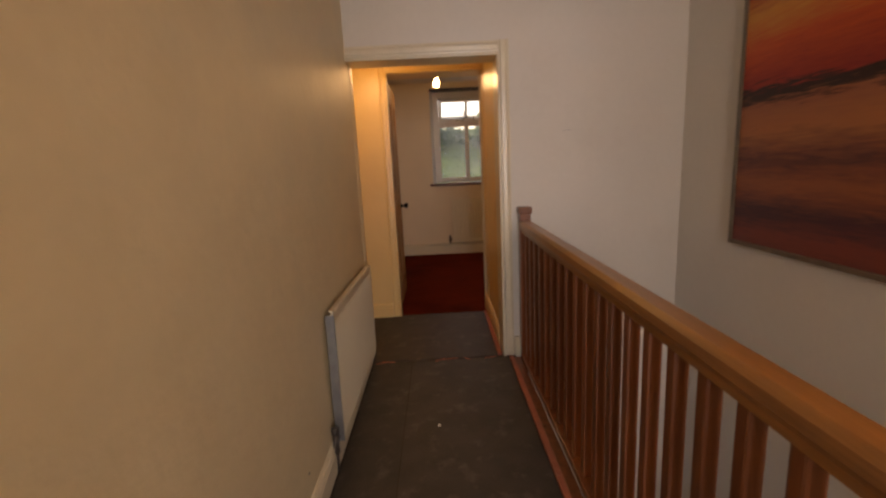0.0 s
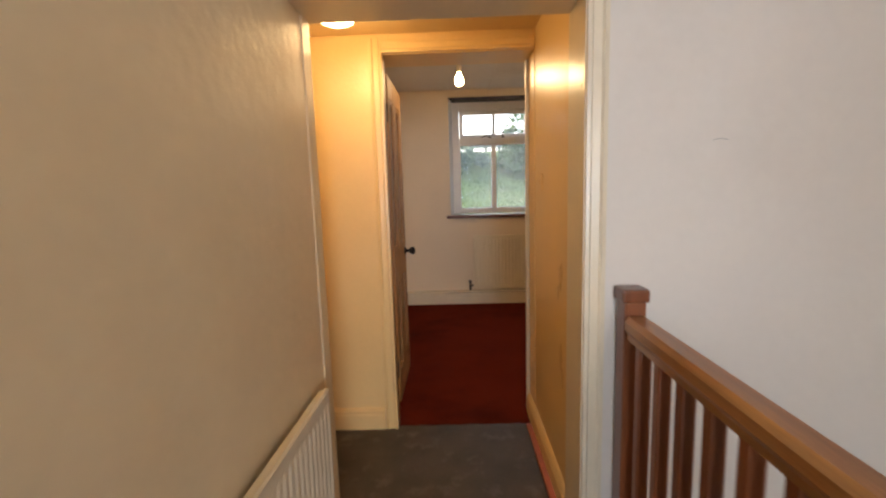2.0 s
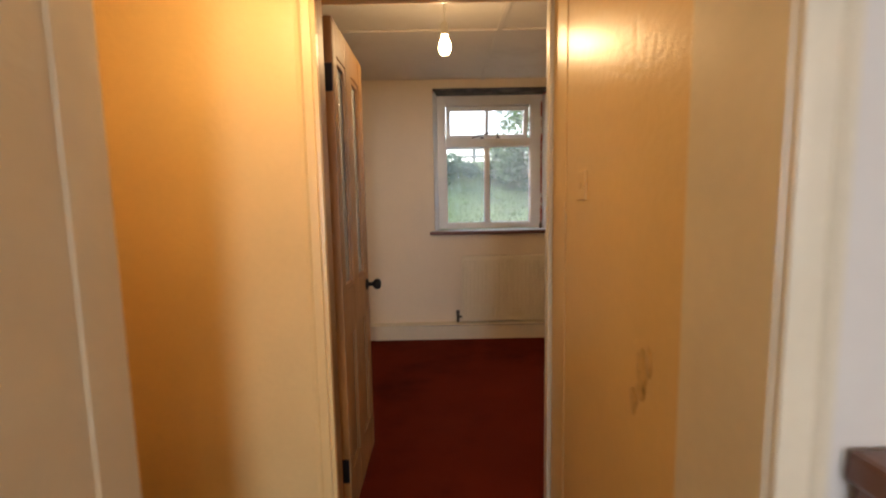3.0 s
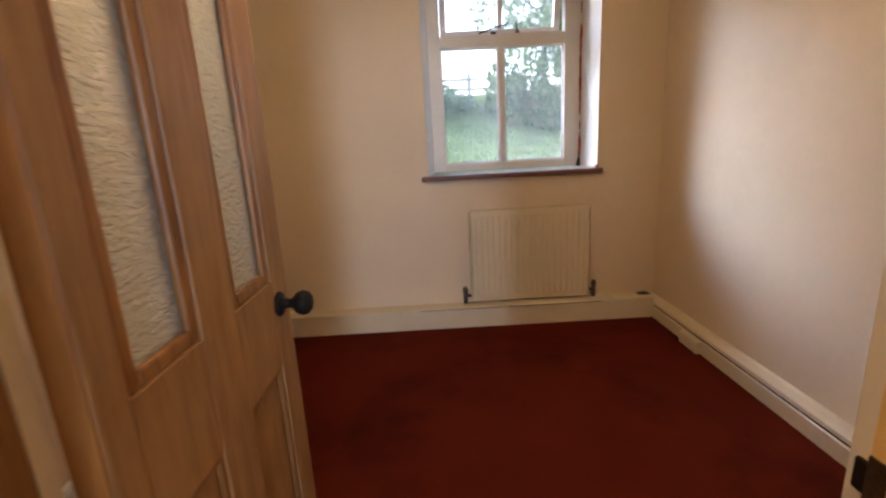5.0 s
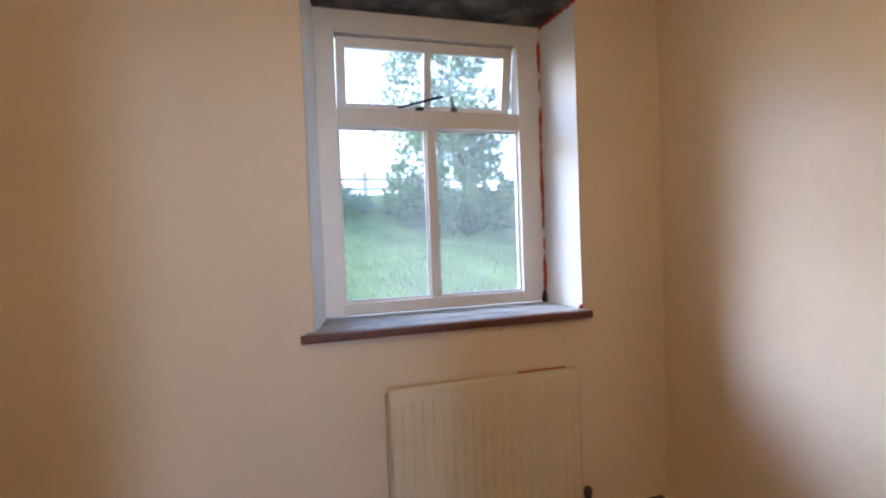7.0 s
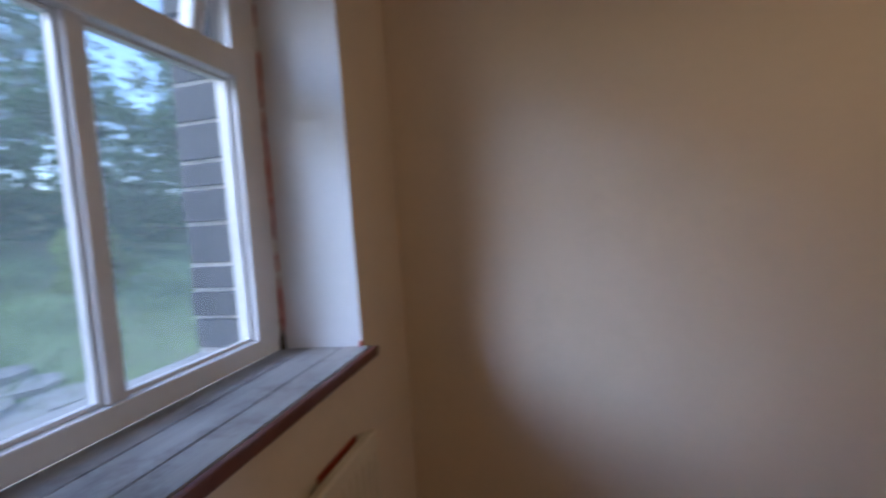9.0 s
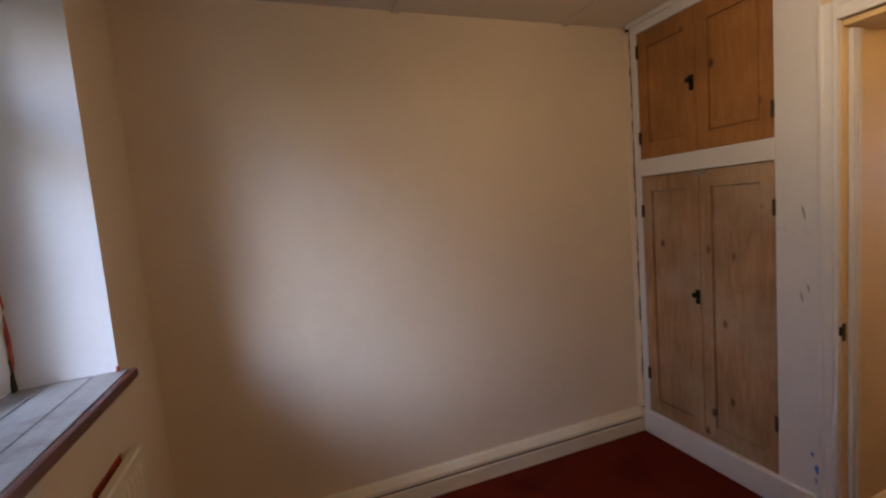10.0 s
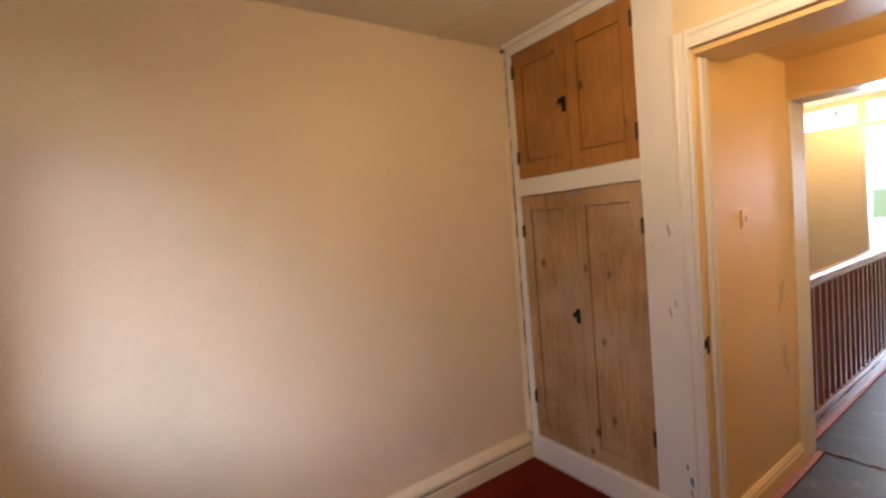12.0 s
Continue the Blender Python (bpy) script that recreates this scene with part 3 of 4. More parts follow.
def cupboard():
    cup = thing("built_in_cupboard", "built-in stripped pine cupboard with white painted frame", "cupboard")
    y = Y_S
    part("right_post", boxes(((1.028, y - 0.05, 0), (1.20, y + 0.002, TOP)), bevel=0.004), WHITE_TRIM, cup, "scuffed white painted post")
    part("left_post", boxes(((1.942, y - 0.05, 0.0), (1.985, y + 0.002, TOP)), bevel=0.004), WHITE_TRIM, cup)
    part("middle_rail", boxes(((1.20, y - 0.05, 1.555), (1.942, y + 0.004, 1.650)), bevel=0.004), WHITE_TRIM, cup)
    part("top_rail", boxes(((1.20, y - 0.05, 2.352), (1.942, y + 0.004, TOP)), bevel=0.004), WHITE_TRIM, cup)
    part("cornice", boxes(((1.034, y + 0.004, 2.395), (1.985, y + 0.03, TOP)), bevel=0.006), WHITE_TRIM, cup)
    part("plinth", boxes(((1.05, y - 0.05, 0), (1.975, y + 0.018, 0.136)), bevel=0.006), WHITE_TRIM, cup, "white painted plinth board")
    mid = 1.572
    panel_door("lower_door", 1.203, mid - 0.001, 0.14, 1.552, y - 0.004, PINE, cup, hinge_right=False)
    panel_door("lower_door", mid + 0.001, 1.939, 0.14, 1.552, y - 0.004, PINE, cup, (mid + 0.018, 0.90), True)
    panel_door("upper_door", 1.203, mid - 0.001, 1.653, 2.349, y - 0.004, ORANGE_PINE, cup, hinge_right=False)
    panel_door("upper_door", mid + 0.001, 1.939, 1.653, 2.349, y - 0.004, ORANGE_PINE, cup, (mid + 0.022, 1.99), True)
    part("name_plate", boxes(((1.53, y - 0.004, 1.528), (1.60, y - 0.0015, 1.545)), bevel=0.001), GREY_STEEL, cup, "small pale metal plate")
    # ragged gap between the post and the wall, its shade painted by a dark strip
    part("gap", boxes(((1.985, y - 0.03, 0.13), (2.03, y - 0.010, TOP))), SUBFLOOR, cup, "dark strip painting the shade in the gap beside the wall")
    rng = random.Random(4)
    bm = bmesh.new()
    n = 60
    edge = [(1.999 + rng.uniform(-0.006, 0.009), 0.14 + 2.25 * i / n) for i in range(n + 1)]
    front = [[bm.verts.new((x, y - 0.004, z)), bm.verts.new((X_E + 0.002, y + 0.006, z))] for x, z in edge]
    back = [bm.verts.new((x, y - 0.012, z)) for x, z in edge]
    for i in range(n):
        bm.faces.new((front[i][0], front[i][1], front[i + 1][1], front[i + 1][0]))
        bm.faces.new((front[i][0], front[i + 1][0], back[i + 1], back[i]))
    part("broken_plaster", bm, ROOM_PLASTER, cup, "crumbling plaster edge")


cupboard()


def paint_marks():
    ob = thing("paint_mark", "small blue and grey paint smears on the white post", "paint mark")
    blue = mat("blue_paint", (0.10, 0.22, 0.55), 0.5, 0.3, 30, 90, 0.1)
    grey = mat("grey_pencil", (0.30, 0.30, 0.36), 0.6, 0.3, 30, 90, 0.1)
    for x, z, w, h, m in ((1.046, 0.25, 0.010, 0.022, blue), (1.064, 0.31, 0.006, 0.012, blue), (1.05, 0.20, 0.004, 0.016, blue), (1.09, 1.33, 0.004, 0.03, grey), (1.10, 0.98, 0.003, 0.024, grey), (1.075, 1.02, 0.003, 0.018, grey)):
        bm = bmesh.new()
        bmesh.ops.create_icosphere(bm, subdivisions=2, radius=1, matrix=Matrix.Translation((x, Y_S + 0.002, z)) @ Matrix.Rotation(0.2, 4, "Y") @ Matrix.Diagonal((w, 0.0012, h, 1)))
        part("smear", bm, m, ob, "", True)


paint_marks()


# ---- inner door, standing open ----
def turned_knob(bm, centre, way):
    """Black turned knob standing out along x."""
    m = Matrix.Translation(centre) @ Matrix.Rotation(radians(90 * way), 4, "Y")
    prof = [(0.027, 0.0), (0.028, 0.004), (0.024, 0.009), (0.011, 0.012), (0.010, 0.028), (0.014, 0.034), (0.024, 0.042), (0.028, 0.054), (0.025, 0.066), (0.016, 0.073), (0.006, 0.075)]
    return lathe(bm, prof, m, 24)


def inner_door():
    door = tagged(thing("door_inner", "open stripped pine door with two rippled glass panes", "door"), kind="structure")
    xf, th = 0.180, 0.042
    x0, x1 = xf - th, xf
    y0, y1, z0, z1 = 3.872, 4.462, 0.012, 1.985
    g = ((3.925, 4.088), (4.198, 4.372))
    zb, zt = 0.955, 1.86
    part("hinge_stile", boxes(((x0, y0, z0), (x1, g[0][0], z1)), bevel=0.006), DOOR_PINE, door)
    part("lock_stile", boxes(((x0, g[1][1], z0), (x1, y1, z1)), bevel=0.005), DOOR_PINE, door)
    part("muntin", boxes(((x0, g[0][1], z0), (x1, g[1][0], z1)), bevel=0.004), DOOR_PINE, door)
    for a, b in g:
        part("top_rail", boxes(((x0 + 0.001, a, zt), (x1 - 0.001, b, z1)), bevel=0.003), DOOR_PINE, door)
        part("lock_rail", boxes(((x0 + 0.001, a, 0.76), (x1 - 0.001, b, zb)), bevel=0.003), DOOR_PINE, door)
        part("bottom_rail", boxes(((x0 + 0.001, a, z0), (x1 - 0.001, b, 0.20)), bevel=0.003), DOOR_PINE, door)
        part("lower_panel", boxes(((x0 + 0.015, a - 0.003, 0.195), (x1 - 0.016, b + 0.003, 0.765))), DOOR_PINE, door)
        bm = bmesh.new()
        for x in (x1 - 0.016, x0 + 0.004):
            for p, q in (((x, a, zb), (x + 0.012, a + 0.024, zt)), ((x, b - 0.024, zb), (x + 0.012, b, zt)), ((x, a + 0.024, zb), (x + 0.012, b - 0.024, zb + 0.024)), ((x, a + 0.024, zt - 0.024), (x + 0.012, b - 0.024, zt))):
                slab(bm, p, q, 0.005)
        part("glazing_bead", bm, BEAD, door, "darker varnished glazing bead")
        pane = part("glass_pane", boxes(((xf - 0.024, a + 0.002, zb + 0.002), (xf - 0.018, b - 0.002, zt - 0.002))), OBSCURE, door, "rippled obscure glass pane")
        pane.visible_shadow = False
        bm = boxes(((x1 - 0.014, a, 0.2), (x1 - 0.004, a + 0.012, 0.76)), ((x1 - 0.014, b - 0.012, 0.2), (x1 - 0.004, b, 0.76)), ((x1 - 0.014, a + 0.012, 0.748), (x1 - 0.004, b - 0.012, 0.76)), bevel=0.003)
        part("panel_moulding", bm, BEAD, door)
    part("knob", turned_knob(bmesh.new(), (x1, 4.395, 0.897), 1), BLACK, door, "black turned door knob", True)
    part("knob", turned_knob(bmesh.new(), (x0, 4.395, 0.897), -1), BLACK, door, "black turned door knob", True)
    for hz in (0.225, 1.77):
        bm = boxes(((x0 + 0.004, 3.868, hz - 0.05), (x1 - 0.006, 3.872, hz + 0.05)), bevel=0.001)
        rod(bm, (x0 - 0.002, 3.866, hz - 0.05), (x0 - 0.002, 3.866, hz + 0.05), 0.008, 12)
        part("hinge", bm, BLACK, door, "black butt hinge")
    part("hinge_edge", boxes(((x0 + 0.003, 3.8685, z0), (x1 - 0.003, y0 + 0.001, 0.173)), ((x0 + 0.003, 3.8685, 0.277), (x1 - 0.003, y0 + 0.001, 1.718)), ((x0 + 0.003, 3.8685, 1.822), (x1 - 0.003, y0 + 0.001, z1)), bevel=0.001), ORANGE_PINE, door, "orange varnished knotty door edge")


inner_door()
strike = thing("strike_plate", "dark worn strike plate on the door lining", "strike plate")
part("plate", boxes(((0.9595, 3.818, 0.825), (0.9625, 3.838, 0.895)), bevel=0.001), RUST, strike)
part("keeper", boxes(((0.960, 3.836, 0.848), (0.966, 3.852, 0.884)), bevel=0.002), BLACK, strike)


# ---- window ----
def window():
    win = tagged(thing("window_1", "white painted wooden window with a top light ajar", "window"), kind="structure")
    y0, y1 = 6.63, 6.70
    fr = bmesh.new()
    for a, b in (((0.545, y0, 1.03), (0.628, y1, 2.335)), ((1.460, y0, 1.03), (1.585, y1, 2.335)), ((0.628, y0, 1.03), (1.460, y1, 1.083)), ((0.628, y0, 2.235), (1.460, y1, 2.335)), ((0.628, y0 - 0.004, 1.838), (1.460, y1, 1.915))):
        slab(fr, a, b, 0.005)
    part("window_frame", fr, FRAME_PAINT, win, "white painted timber frame")
    part("glazing_bar", boxes(((1.012, y0 + 0.008, 1.083), (1.053, y1 - 0.01, 1.838)), bevel=0.005), FRAME_PAINT, win)
    for a, b in ((0.628, 1.012), (1.053, 1.460)):
        pane = part("pane", boxes(((a - 0.004, 6.668, 1.079), (b + 0.004, 6.672, 1.842))), GLASS, win)
        pane.visible_shadow = False
        bm = boxes(((a, 6.654, 1.083), (a + 0.009, 6.668, 1.838)), ((b - 0.009, 6.654, 1.083), (b, 6.668, 1.838)), ((a + 0.009, 6.654, 1.083), (b - 0.009, 6.668, 1.092)), ((a + 0.009, 6.654, 1.829), (b - 0.009, 6.668, 1.838)), bevel=0.002)
        part("putty_line", bm, FRAME_PAINT, win)
    # top-hung light, pushed out at its foot
    pivot = Matrix.Translation((0, 6.672, 2.232)) @ Matrix.Rotation(radians(13), 4, "X")
    bm = boxes(((0.633, -0.025, -0.312), (0.674, 0.02, 0)), ((1.404, -0.025, -0.312), (1.448, 0.02, 0)), ((0.674, -0.025, -0.312), (1.404, 0.02, -0.272)), ((0.674, -0.025, -0.044), (1.404, 0.02, 0)), ((1.022, -0.02, -0.272), (1.056, 0.016, -0.044)), bevel=0.004)
    bm.transform(pivot)
    sash = part("top_light", bm, FRAME_PAINT, win, "white top-hung light standing ajar")
    for a, b in ((0.674, 1.022), (1.056, 1.404)):
        g = boxes(((a - 0.004, -0.002, -0.276), (b + 0.004, 0.002, -0.040)))
        g.transform(pivot)
        pane = part("pane", g, GLASS, sash)
        pane.visible_shadow = False
    bm = rod(bmesh.new(), (0.885, 6.615, 1.920), (1.085, 6.60, 1.972), 0.0055, 10)
    for k in range(4):
        lathe(bm, [(0.0075, -0.003), (0.0075, 0.003)], Matrix.Translation((0.92 + 0.05 * k, 6.612 - 0.0037 * k, 1.929 + 0.013 * k)), 10)
    slab(bm, (0.965, 6.612, 1.914), (1.0, 6.632, 1.926), 0.002)
    part("stay_bar", bm, BLACK, win, "dark metal casement stay")
    bm = boxes(((1.128, 6.62, 1.914), (1.158, 6.636, 1.932)), bevel=0.002)
    rod(bm, (1.143, 6.628, 1.925), (1.132, 6.622, 1.985), 0.008, 10, 0.005)
    part("stay_pin", bm, DARK_VALVE, win, "dark stay pin")
    return win


window()
sill = tagged(thing("window_sill", "worn grey timber sill with a dark red-brown edge", "window sill"), kind="structure")
for ya, yb in ((6.352, 6.44), (6.443, 6.55), (6.553, 6.645)):
    part("sill_board", boxes(((W_L - 0.03 if yb < 6.45 else W_L + 0.004, ya, 0.997), (W_R + 0.012 if yb < 6.45 else W_R - 0.004, yb, 1.024)), bevel=0.003), SILL_TOP, sill)
part("sill_nosing", boxes(((0.458, 6.332, 0.990), (1.634, 6.352, 1.022)), bevel=0.007), SILL_EDGE, sill, "dark red-brown rounded edge")

# stains round the recess: damp at the frame's corners, red filler along the edges
rng = random.Random(7)


def blotches(name, label, material, spots):
    bm = bmesh.new()
    for c, r, flat in spots:
        m = Matrix.Translation(c) @ Matrix.Diagonal((*[max(0.0015, r * f) for f in flat], 1))
        bmesh.ops.create_icosphere(bm, subdivisions=2, radius=1, matrix=m)
    for v in bm.verts:
        v.co += Vector((0, 0.3, 1)) * 0.01 * noise.noise(v.co * 60)
    ob = tagged(part(name, bm, material, None, "", True), label, "stain", kind="stuff")
    return ob


blotches("damp_stain", "black damp patch in the window corner", DAMP,
         [((1.572 - rng.uniform(0, 0.012), 6.628, 1.03 + 0.14 * t * t), 0.035 * (1.1 - t), (0.45, 0.06, 1.0)) for t in [k / 9 for k in range(10)]])
blotches("red_stain", "thin red filler marks along the window recess", RED_STAIN,
         [((1.572 - 0.005 * rng.random(), 6.626, 1.12 + 0.045 * k + rng.uniform(0, 0.03)), rng.uniform(0.02, 0.06), (0.16, 0.06, 1.0)) for k in range(27) if rng.random() < 0.75]
         + [((W_R - 0.004 + (0.578 - 0.612) * t * 0.9, Y_N + 0.27 * t, W_T - 0.016), 0.02, (0.2, 1.0, 0.4)) for t in [k / 12 for k in range(13)]]
         + [((W_R - 0.006, Y_N - 0.001, 1.03), 0.013, (1, 0.3, 1.0)), ((W_L + 0.004, Y_N - 0.001, 2.31), 0.012, (0.5, 0.3, 1.0))])


# ---- radiators ----
def radiator(name, label, length, height, flutes, steel_end=False):
    """A panel radiator along local x, its face towards -y, its foot at z = 0, its back on y = 0."""
    rad = thing(name, label, "radiator")
    bm = bmesh.new()
    step = length / flutes
    prof = []
    for k in range(flutes):
        a = k * step
        prof += [(a + 0.08 * step, 0.0), (a + 0.30 * step, -0.0045), (a + 0.70 * step, -0.0045), (a + 0.92 * step, 0.0)]
    prof = [(0, 0.0)] + prof + [(length, 0.0)]
    yb = -0.052
    rows = [(0.0, 0.006, 0.0), (0.035, 0.0, 0.0), (0.05, 0.0, 1.0), (height - 0.06, 0.0, 1.0), (height - 0.04, 0.0, 0.0), (height - 0.006, 0.0, 0.0), (height, 0.006, 0.0)]
    grid = [[bm.verts.new((x, yb + dy + d * k, z)) for x, d in prof] for z, dy, k in rows]
    for a, b in zip(grid, grid[1:]):
        for i in range(len(prof) - 1):
            bm.faces.new((a[i], a[i + 1], b[i + 1], b[i]))
    slab(bm, (0, yb + 0.006, 0.002), (length, yb + 0.018, height - 0.002))
    part("panel", bm, RADIATOR, rad)
    part("top_channel", boxes(((0.012, yb + 0.018, height - 0.012), (length - 0.012, -0.022, height - 0.004)), bevel=0.002), RADIATOR, rad)
    for x in (0.16 * length, 0.84 * length):
        part("bracket", boxes(((x - 0.015, yb + 0.018, 0.06), (x + 0.015, 0.0, height - 0.06)), bevel=0.002), GREY_STEEL, rad, "grey steel wall bracket")
    for x in (-0.004, length + 0.004):
        s = -1 if x < 0 else 1
        part("end_cap", boxes(((min(x, x + s * 0.006), yb + 0.002, 0.01), (max(x, x + s * 0.006), -0.012, height - 0.02)), bevel=0.002), GREY_STEEL if steel_end else RADIATOR, rad, "bare grey steel end" if steel_end else "")
        v = bmesh.new()
        rod(v, (x, yb + 0.03, 0.035), (x + s * 0.045, yb + 0.03, 0.035), 0.011)
        rod(v, (x + s * 0.045, yb + 0.03, -0.02), (x + s * 0.045, yb + 0.03, 0.062), 0.014)
        lathe(v, [(0.012, 0), (0.017, 0.006), (0.017, 0.03), (0.012, 0.036)], Matrix.Translation((x + s * 0.045, yb + 0.03, 0.062)), 14)
        part("valve", v, DARK_VALVE, rad, "tarnished radiator valve", True)
        part("pipe", rod(bmesh.new(), (x + s * 0.045, yb + 0.03, -0.13), (x + s * 0.045, yb + 0.03, -0.02), 0.008), DARK_VALVE, rad)
    return rad


r = radiator("radiator", "cream panel radiator below the window", 0.79, 0.63, 20)
r.matrix_world = pose(0.760, 6.378, 0.16)
mark = part("drip_mark", boxes(((0.311, -0.0625, 0.51), (0.316, -0.0612, 0.57)), bevel=0.0005), TRIM, r, "brown drip mark")
r = radiator("radiator", "cream panel radiator with a bare steel end on the landing wall", 0.99, 0.60, 26, True)
r.matrix_world = pose(0.05, 1.665, 0.10, 0, 1.6, 90)
chips = thing("paint_chip", "red lead paint patch behind the radiator top", "paint patch")
part("patch", boxes(((1.30, 6.377, 0.72), (1.52, 6.3795, 0.785)), bevel=0.001), RED_STAIN, chips)


# ---- small fittings in the room ----
def surface_socket():
    ob = thing("cable_box", "small cream cable box on the skirting", "junction box")
    part("body", boxes(((1.945, 5.70, 0.002), (1.977, 5.88, 0.075)), bevel=0.005), TRIM, ob)
    part("lid", boxes(((1.941, 5.71, 0.010), (1.945, 5.87, 0.066)), bevel=0.0015), TRIM, ob)


surface_socket()
hole = thing("pipe_stub", "dark pipe hole in the corner skirting", "pipe")
part("stub", rod(bmesh.new(), (1.94, 6.335, 0.12), (1.94, 6.335, 0.158), 0.016), DARK_VALVE, hole)
part("cover", boxes(((1.90, 6.31, 0.146), (1.974, 6.36, 0.151)), bevel=0.001), DARK_VALVE, hole)
ridge = tagged(thing("skirting_crack", "dark split along the boxed skirting top", "crack"), kind="structure")
part("split", boxes(((0.40, 6.2545, 0.135), (1.62, 6.2568, 0.1385))), SUBFLOOR, ridge)


def pendant(x, y, z_bulb, label):
    ob = thing("pendant_lamp", label, "ceiling lamp")
    part("ceiling_rose", lathe(bmesh.new(), [(0.045, 0), (0.043, 0.012), (0.02, 0.024), (0.006, 0.026)], Matrix.Translation((x, y, TOP)) @ Matrix.Rotation(radians(180), 4, "X")), WIRE, ob, "", True)
    part("flex", rod(bmesh.new(), (x, y, z_bulb + 0.1), (x, y, TOP - 0.02), 0.004, 8), WIRE, ob)
    part("lamp_holder", lathe(bmesh.new(), [(0.012, 0.11), (0.018, 0.10), (0.018, 0.06), (0.02, 0.05)], Matrix.Translation((x, y, z_bulb))), WIRE, ob, "", True)
    bulb = part("bulb", lathe(bmesh.new(), [(0.003, -0.045), (0.018, -0.042), (0.028, -0.028), (0.031, -0.008), (0.027, 0.015), (0.016, 0.036), (0.013, 0.05)], Matrix.Translation((x, y, z_bulb))), BULB, ob, "bare lit bulb", True)
    bulb.visible_shadow = False


pendant(0.60, 4.50, 2.085, "bare lit bulb hanging on a white flex")
pendant(1.55, -0.35, 2.14, "bare lit bulb hanging over the landing")
dome = thing("ceiling_light", "round lit ceiling light in the passage", "ceiling lamp")
flip = Matrix.Translation((0.08, 3.17, 2.105)) @ Matrix.Rotation(radians(180), 4, "X")
part("base", lathe(bmesh.new(), [(0.06, 0), (0.06, 0.03), (0.10, 0.034), (0.10, 0.052), (0.085, 0.056)], flip, 28), WIRE, dome, "", True)
shade = part("shade", lathe(bmesh.new(), [(0.088, 0.054), (0.086, 0.07), (0.066, 0.09), (0.036, 0.102), (0.008, 0.106)], flip, 28), DOME, dome, "glowing glass shade", True)
shade.visible_shadow = False
switch = thing("light_switch", "yellowed light switch on the passage wall", "light switch")
part("plate", boxes(((0.958, 3.40, 1.305), (0.965, 3.475, 1.385)), bevel=0.003), PASSAGE_PAINT, switch)
part("rocker", boxes(((0.954, 3.432, 1.335), (0.958, 3.444, 1.357)), bevel=0.0015), PASSAGE_PAINT, switch)


SCUFF = mat("brown_grease_scuff", (0.68, 0.47, 0.20), 0.35, 0.2, 30, 120, 0.1)


def scuffs(name, label, y, spots):
    """Thin rubbed patches on the passage's east wall."""
    ob = thing(name, label, "stain")
    g = random.Random(21)
    for dy, z, r in spots:
        bm = bmesh.new()
        bmesh.ops.create_icosphere(bm, subdivisions=3, radius=1, matrix=Matrix.Translation((0.9648, y + dy, z)) @ Matrix.Diagonal((0.0011, r * 0.45, r, 1)))
        for v in bm.verts:
            v.co.y += 0.012 * noise.noise(v.co * 35 + Vector((g.random(), 0, 0)))
            v.co.z += 0.02 * noise.noise(v.co * 22)
        part("smear", bm, SCUFF, ob, "", True)


scuffs("wall_scuff", "brown rubbed grease marks on the yellow passage wall", 3.05, ((0.0, 0.95, 0.055), (0.03, 0.88, 0.035), (-0.03, 0.99, 0.03), (-0.02, 0.62, 0.06), (-0.05, 0.54, 0.04)))


# ---- landing ----
def balustrade():
    rail = thing("balustrade", "red-brown stained wooden stair balustrade with square spindles", "balustrade")
    x, ya, yb = 1.097, 0.02, 2.656
    for y in (yb, ya):
        newel = part("newel_post", boxes(((x - 0.034, y - 0.034, -0.10), (x + 0.034, y + 0.034, 0.955)), bevel=0.004), MAHOGANY, rail)
        part("cap", boxes(((x - 0.042, y - 0.042, 0.955), (x + 0.042, y + 0.042, 0.998)), bevel=0.008), MAHOGANY, newel)
    bm = bmesh.new()
    prof = [(-0.026, 0.84), (0.026, 0.84), (0.028, 0.86), (0.036, 0.875), (0.036, 0.9), (0.024, 0.915), (-0.024, 0.915), (-0.036, 0.9), (-0.036, 0.875), (-0.028, 0.86)]
    a = [bm.verts.new((x + u, ya + 0.043, z)) for u, z in prof]
    b = [bm.verts.new((x + u, yb - 0.043, z)) for u, z in prof]
    n = len(prof)
    for i in range(n):
        bm.faces.new((a[i], a[(i + 1) % n], b[(i + 1) % n], b[i]))
    part("handrail", bm, HANDRAIL, rail, "golden brown varnished handrail")
    part("base_rail", boxes(((x - 0.034, ya + 0.043, 0.0), (x + 0.034, yb - 0.043, 0.038)), bevel=0.005), MAHOGANY, rail)
    part("string_board", boxes(((1.036, ya, -0.26), (1.062, yb, -0.0)), bevel=0.004), MAHOGANY, rail)
    part("nosing", boxes(((1.013, ya, -0.01), (1.050, yb - 0.02, 0.006)), bevel=0.004), MAHOGANY, rail)
    spindle = mesh_of("spindle", boxes(((-0.0185, -0.0185, 0.036), (0.0185, 0.0185, 0.845)), bevel=0.007), MAHOGANY)
    y = 2.553
    while y > ya + 0.08:
        ob = new("spindle", spindle)
        ob.parent = rail
        ob.location = (x, y, 0)
        y -= 0.1216


balustrade()


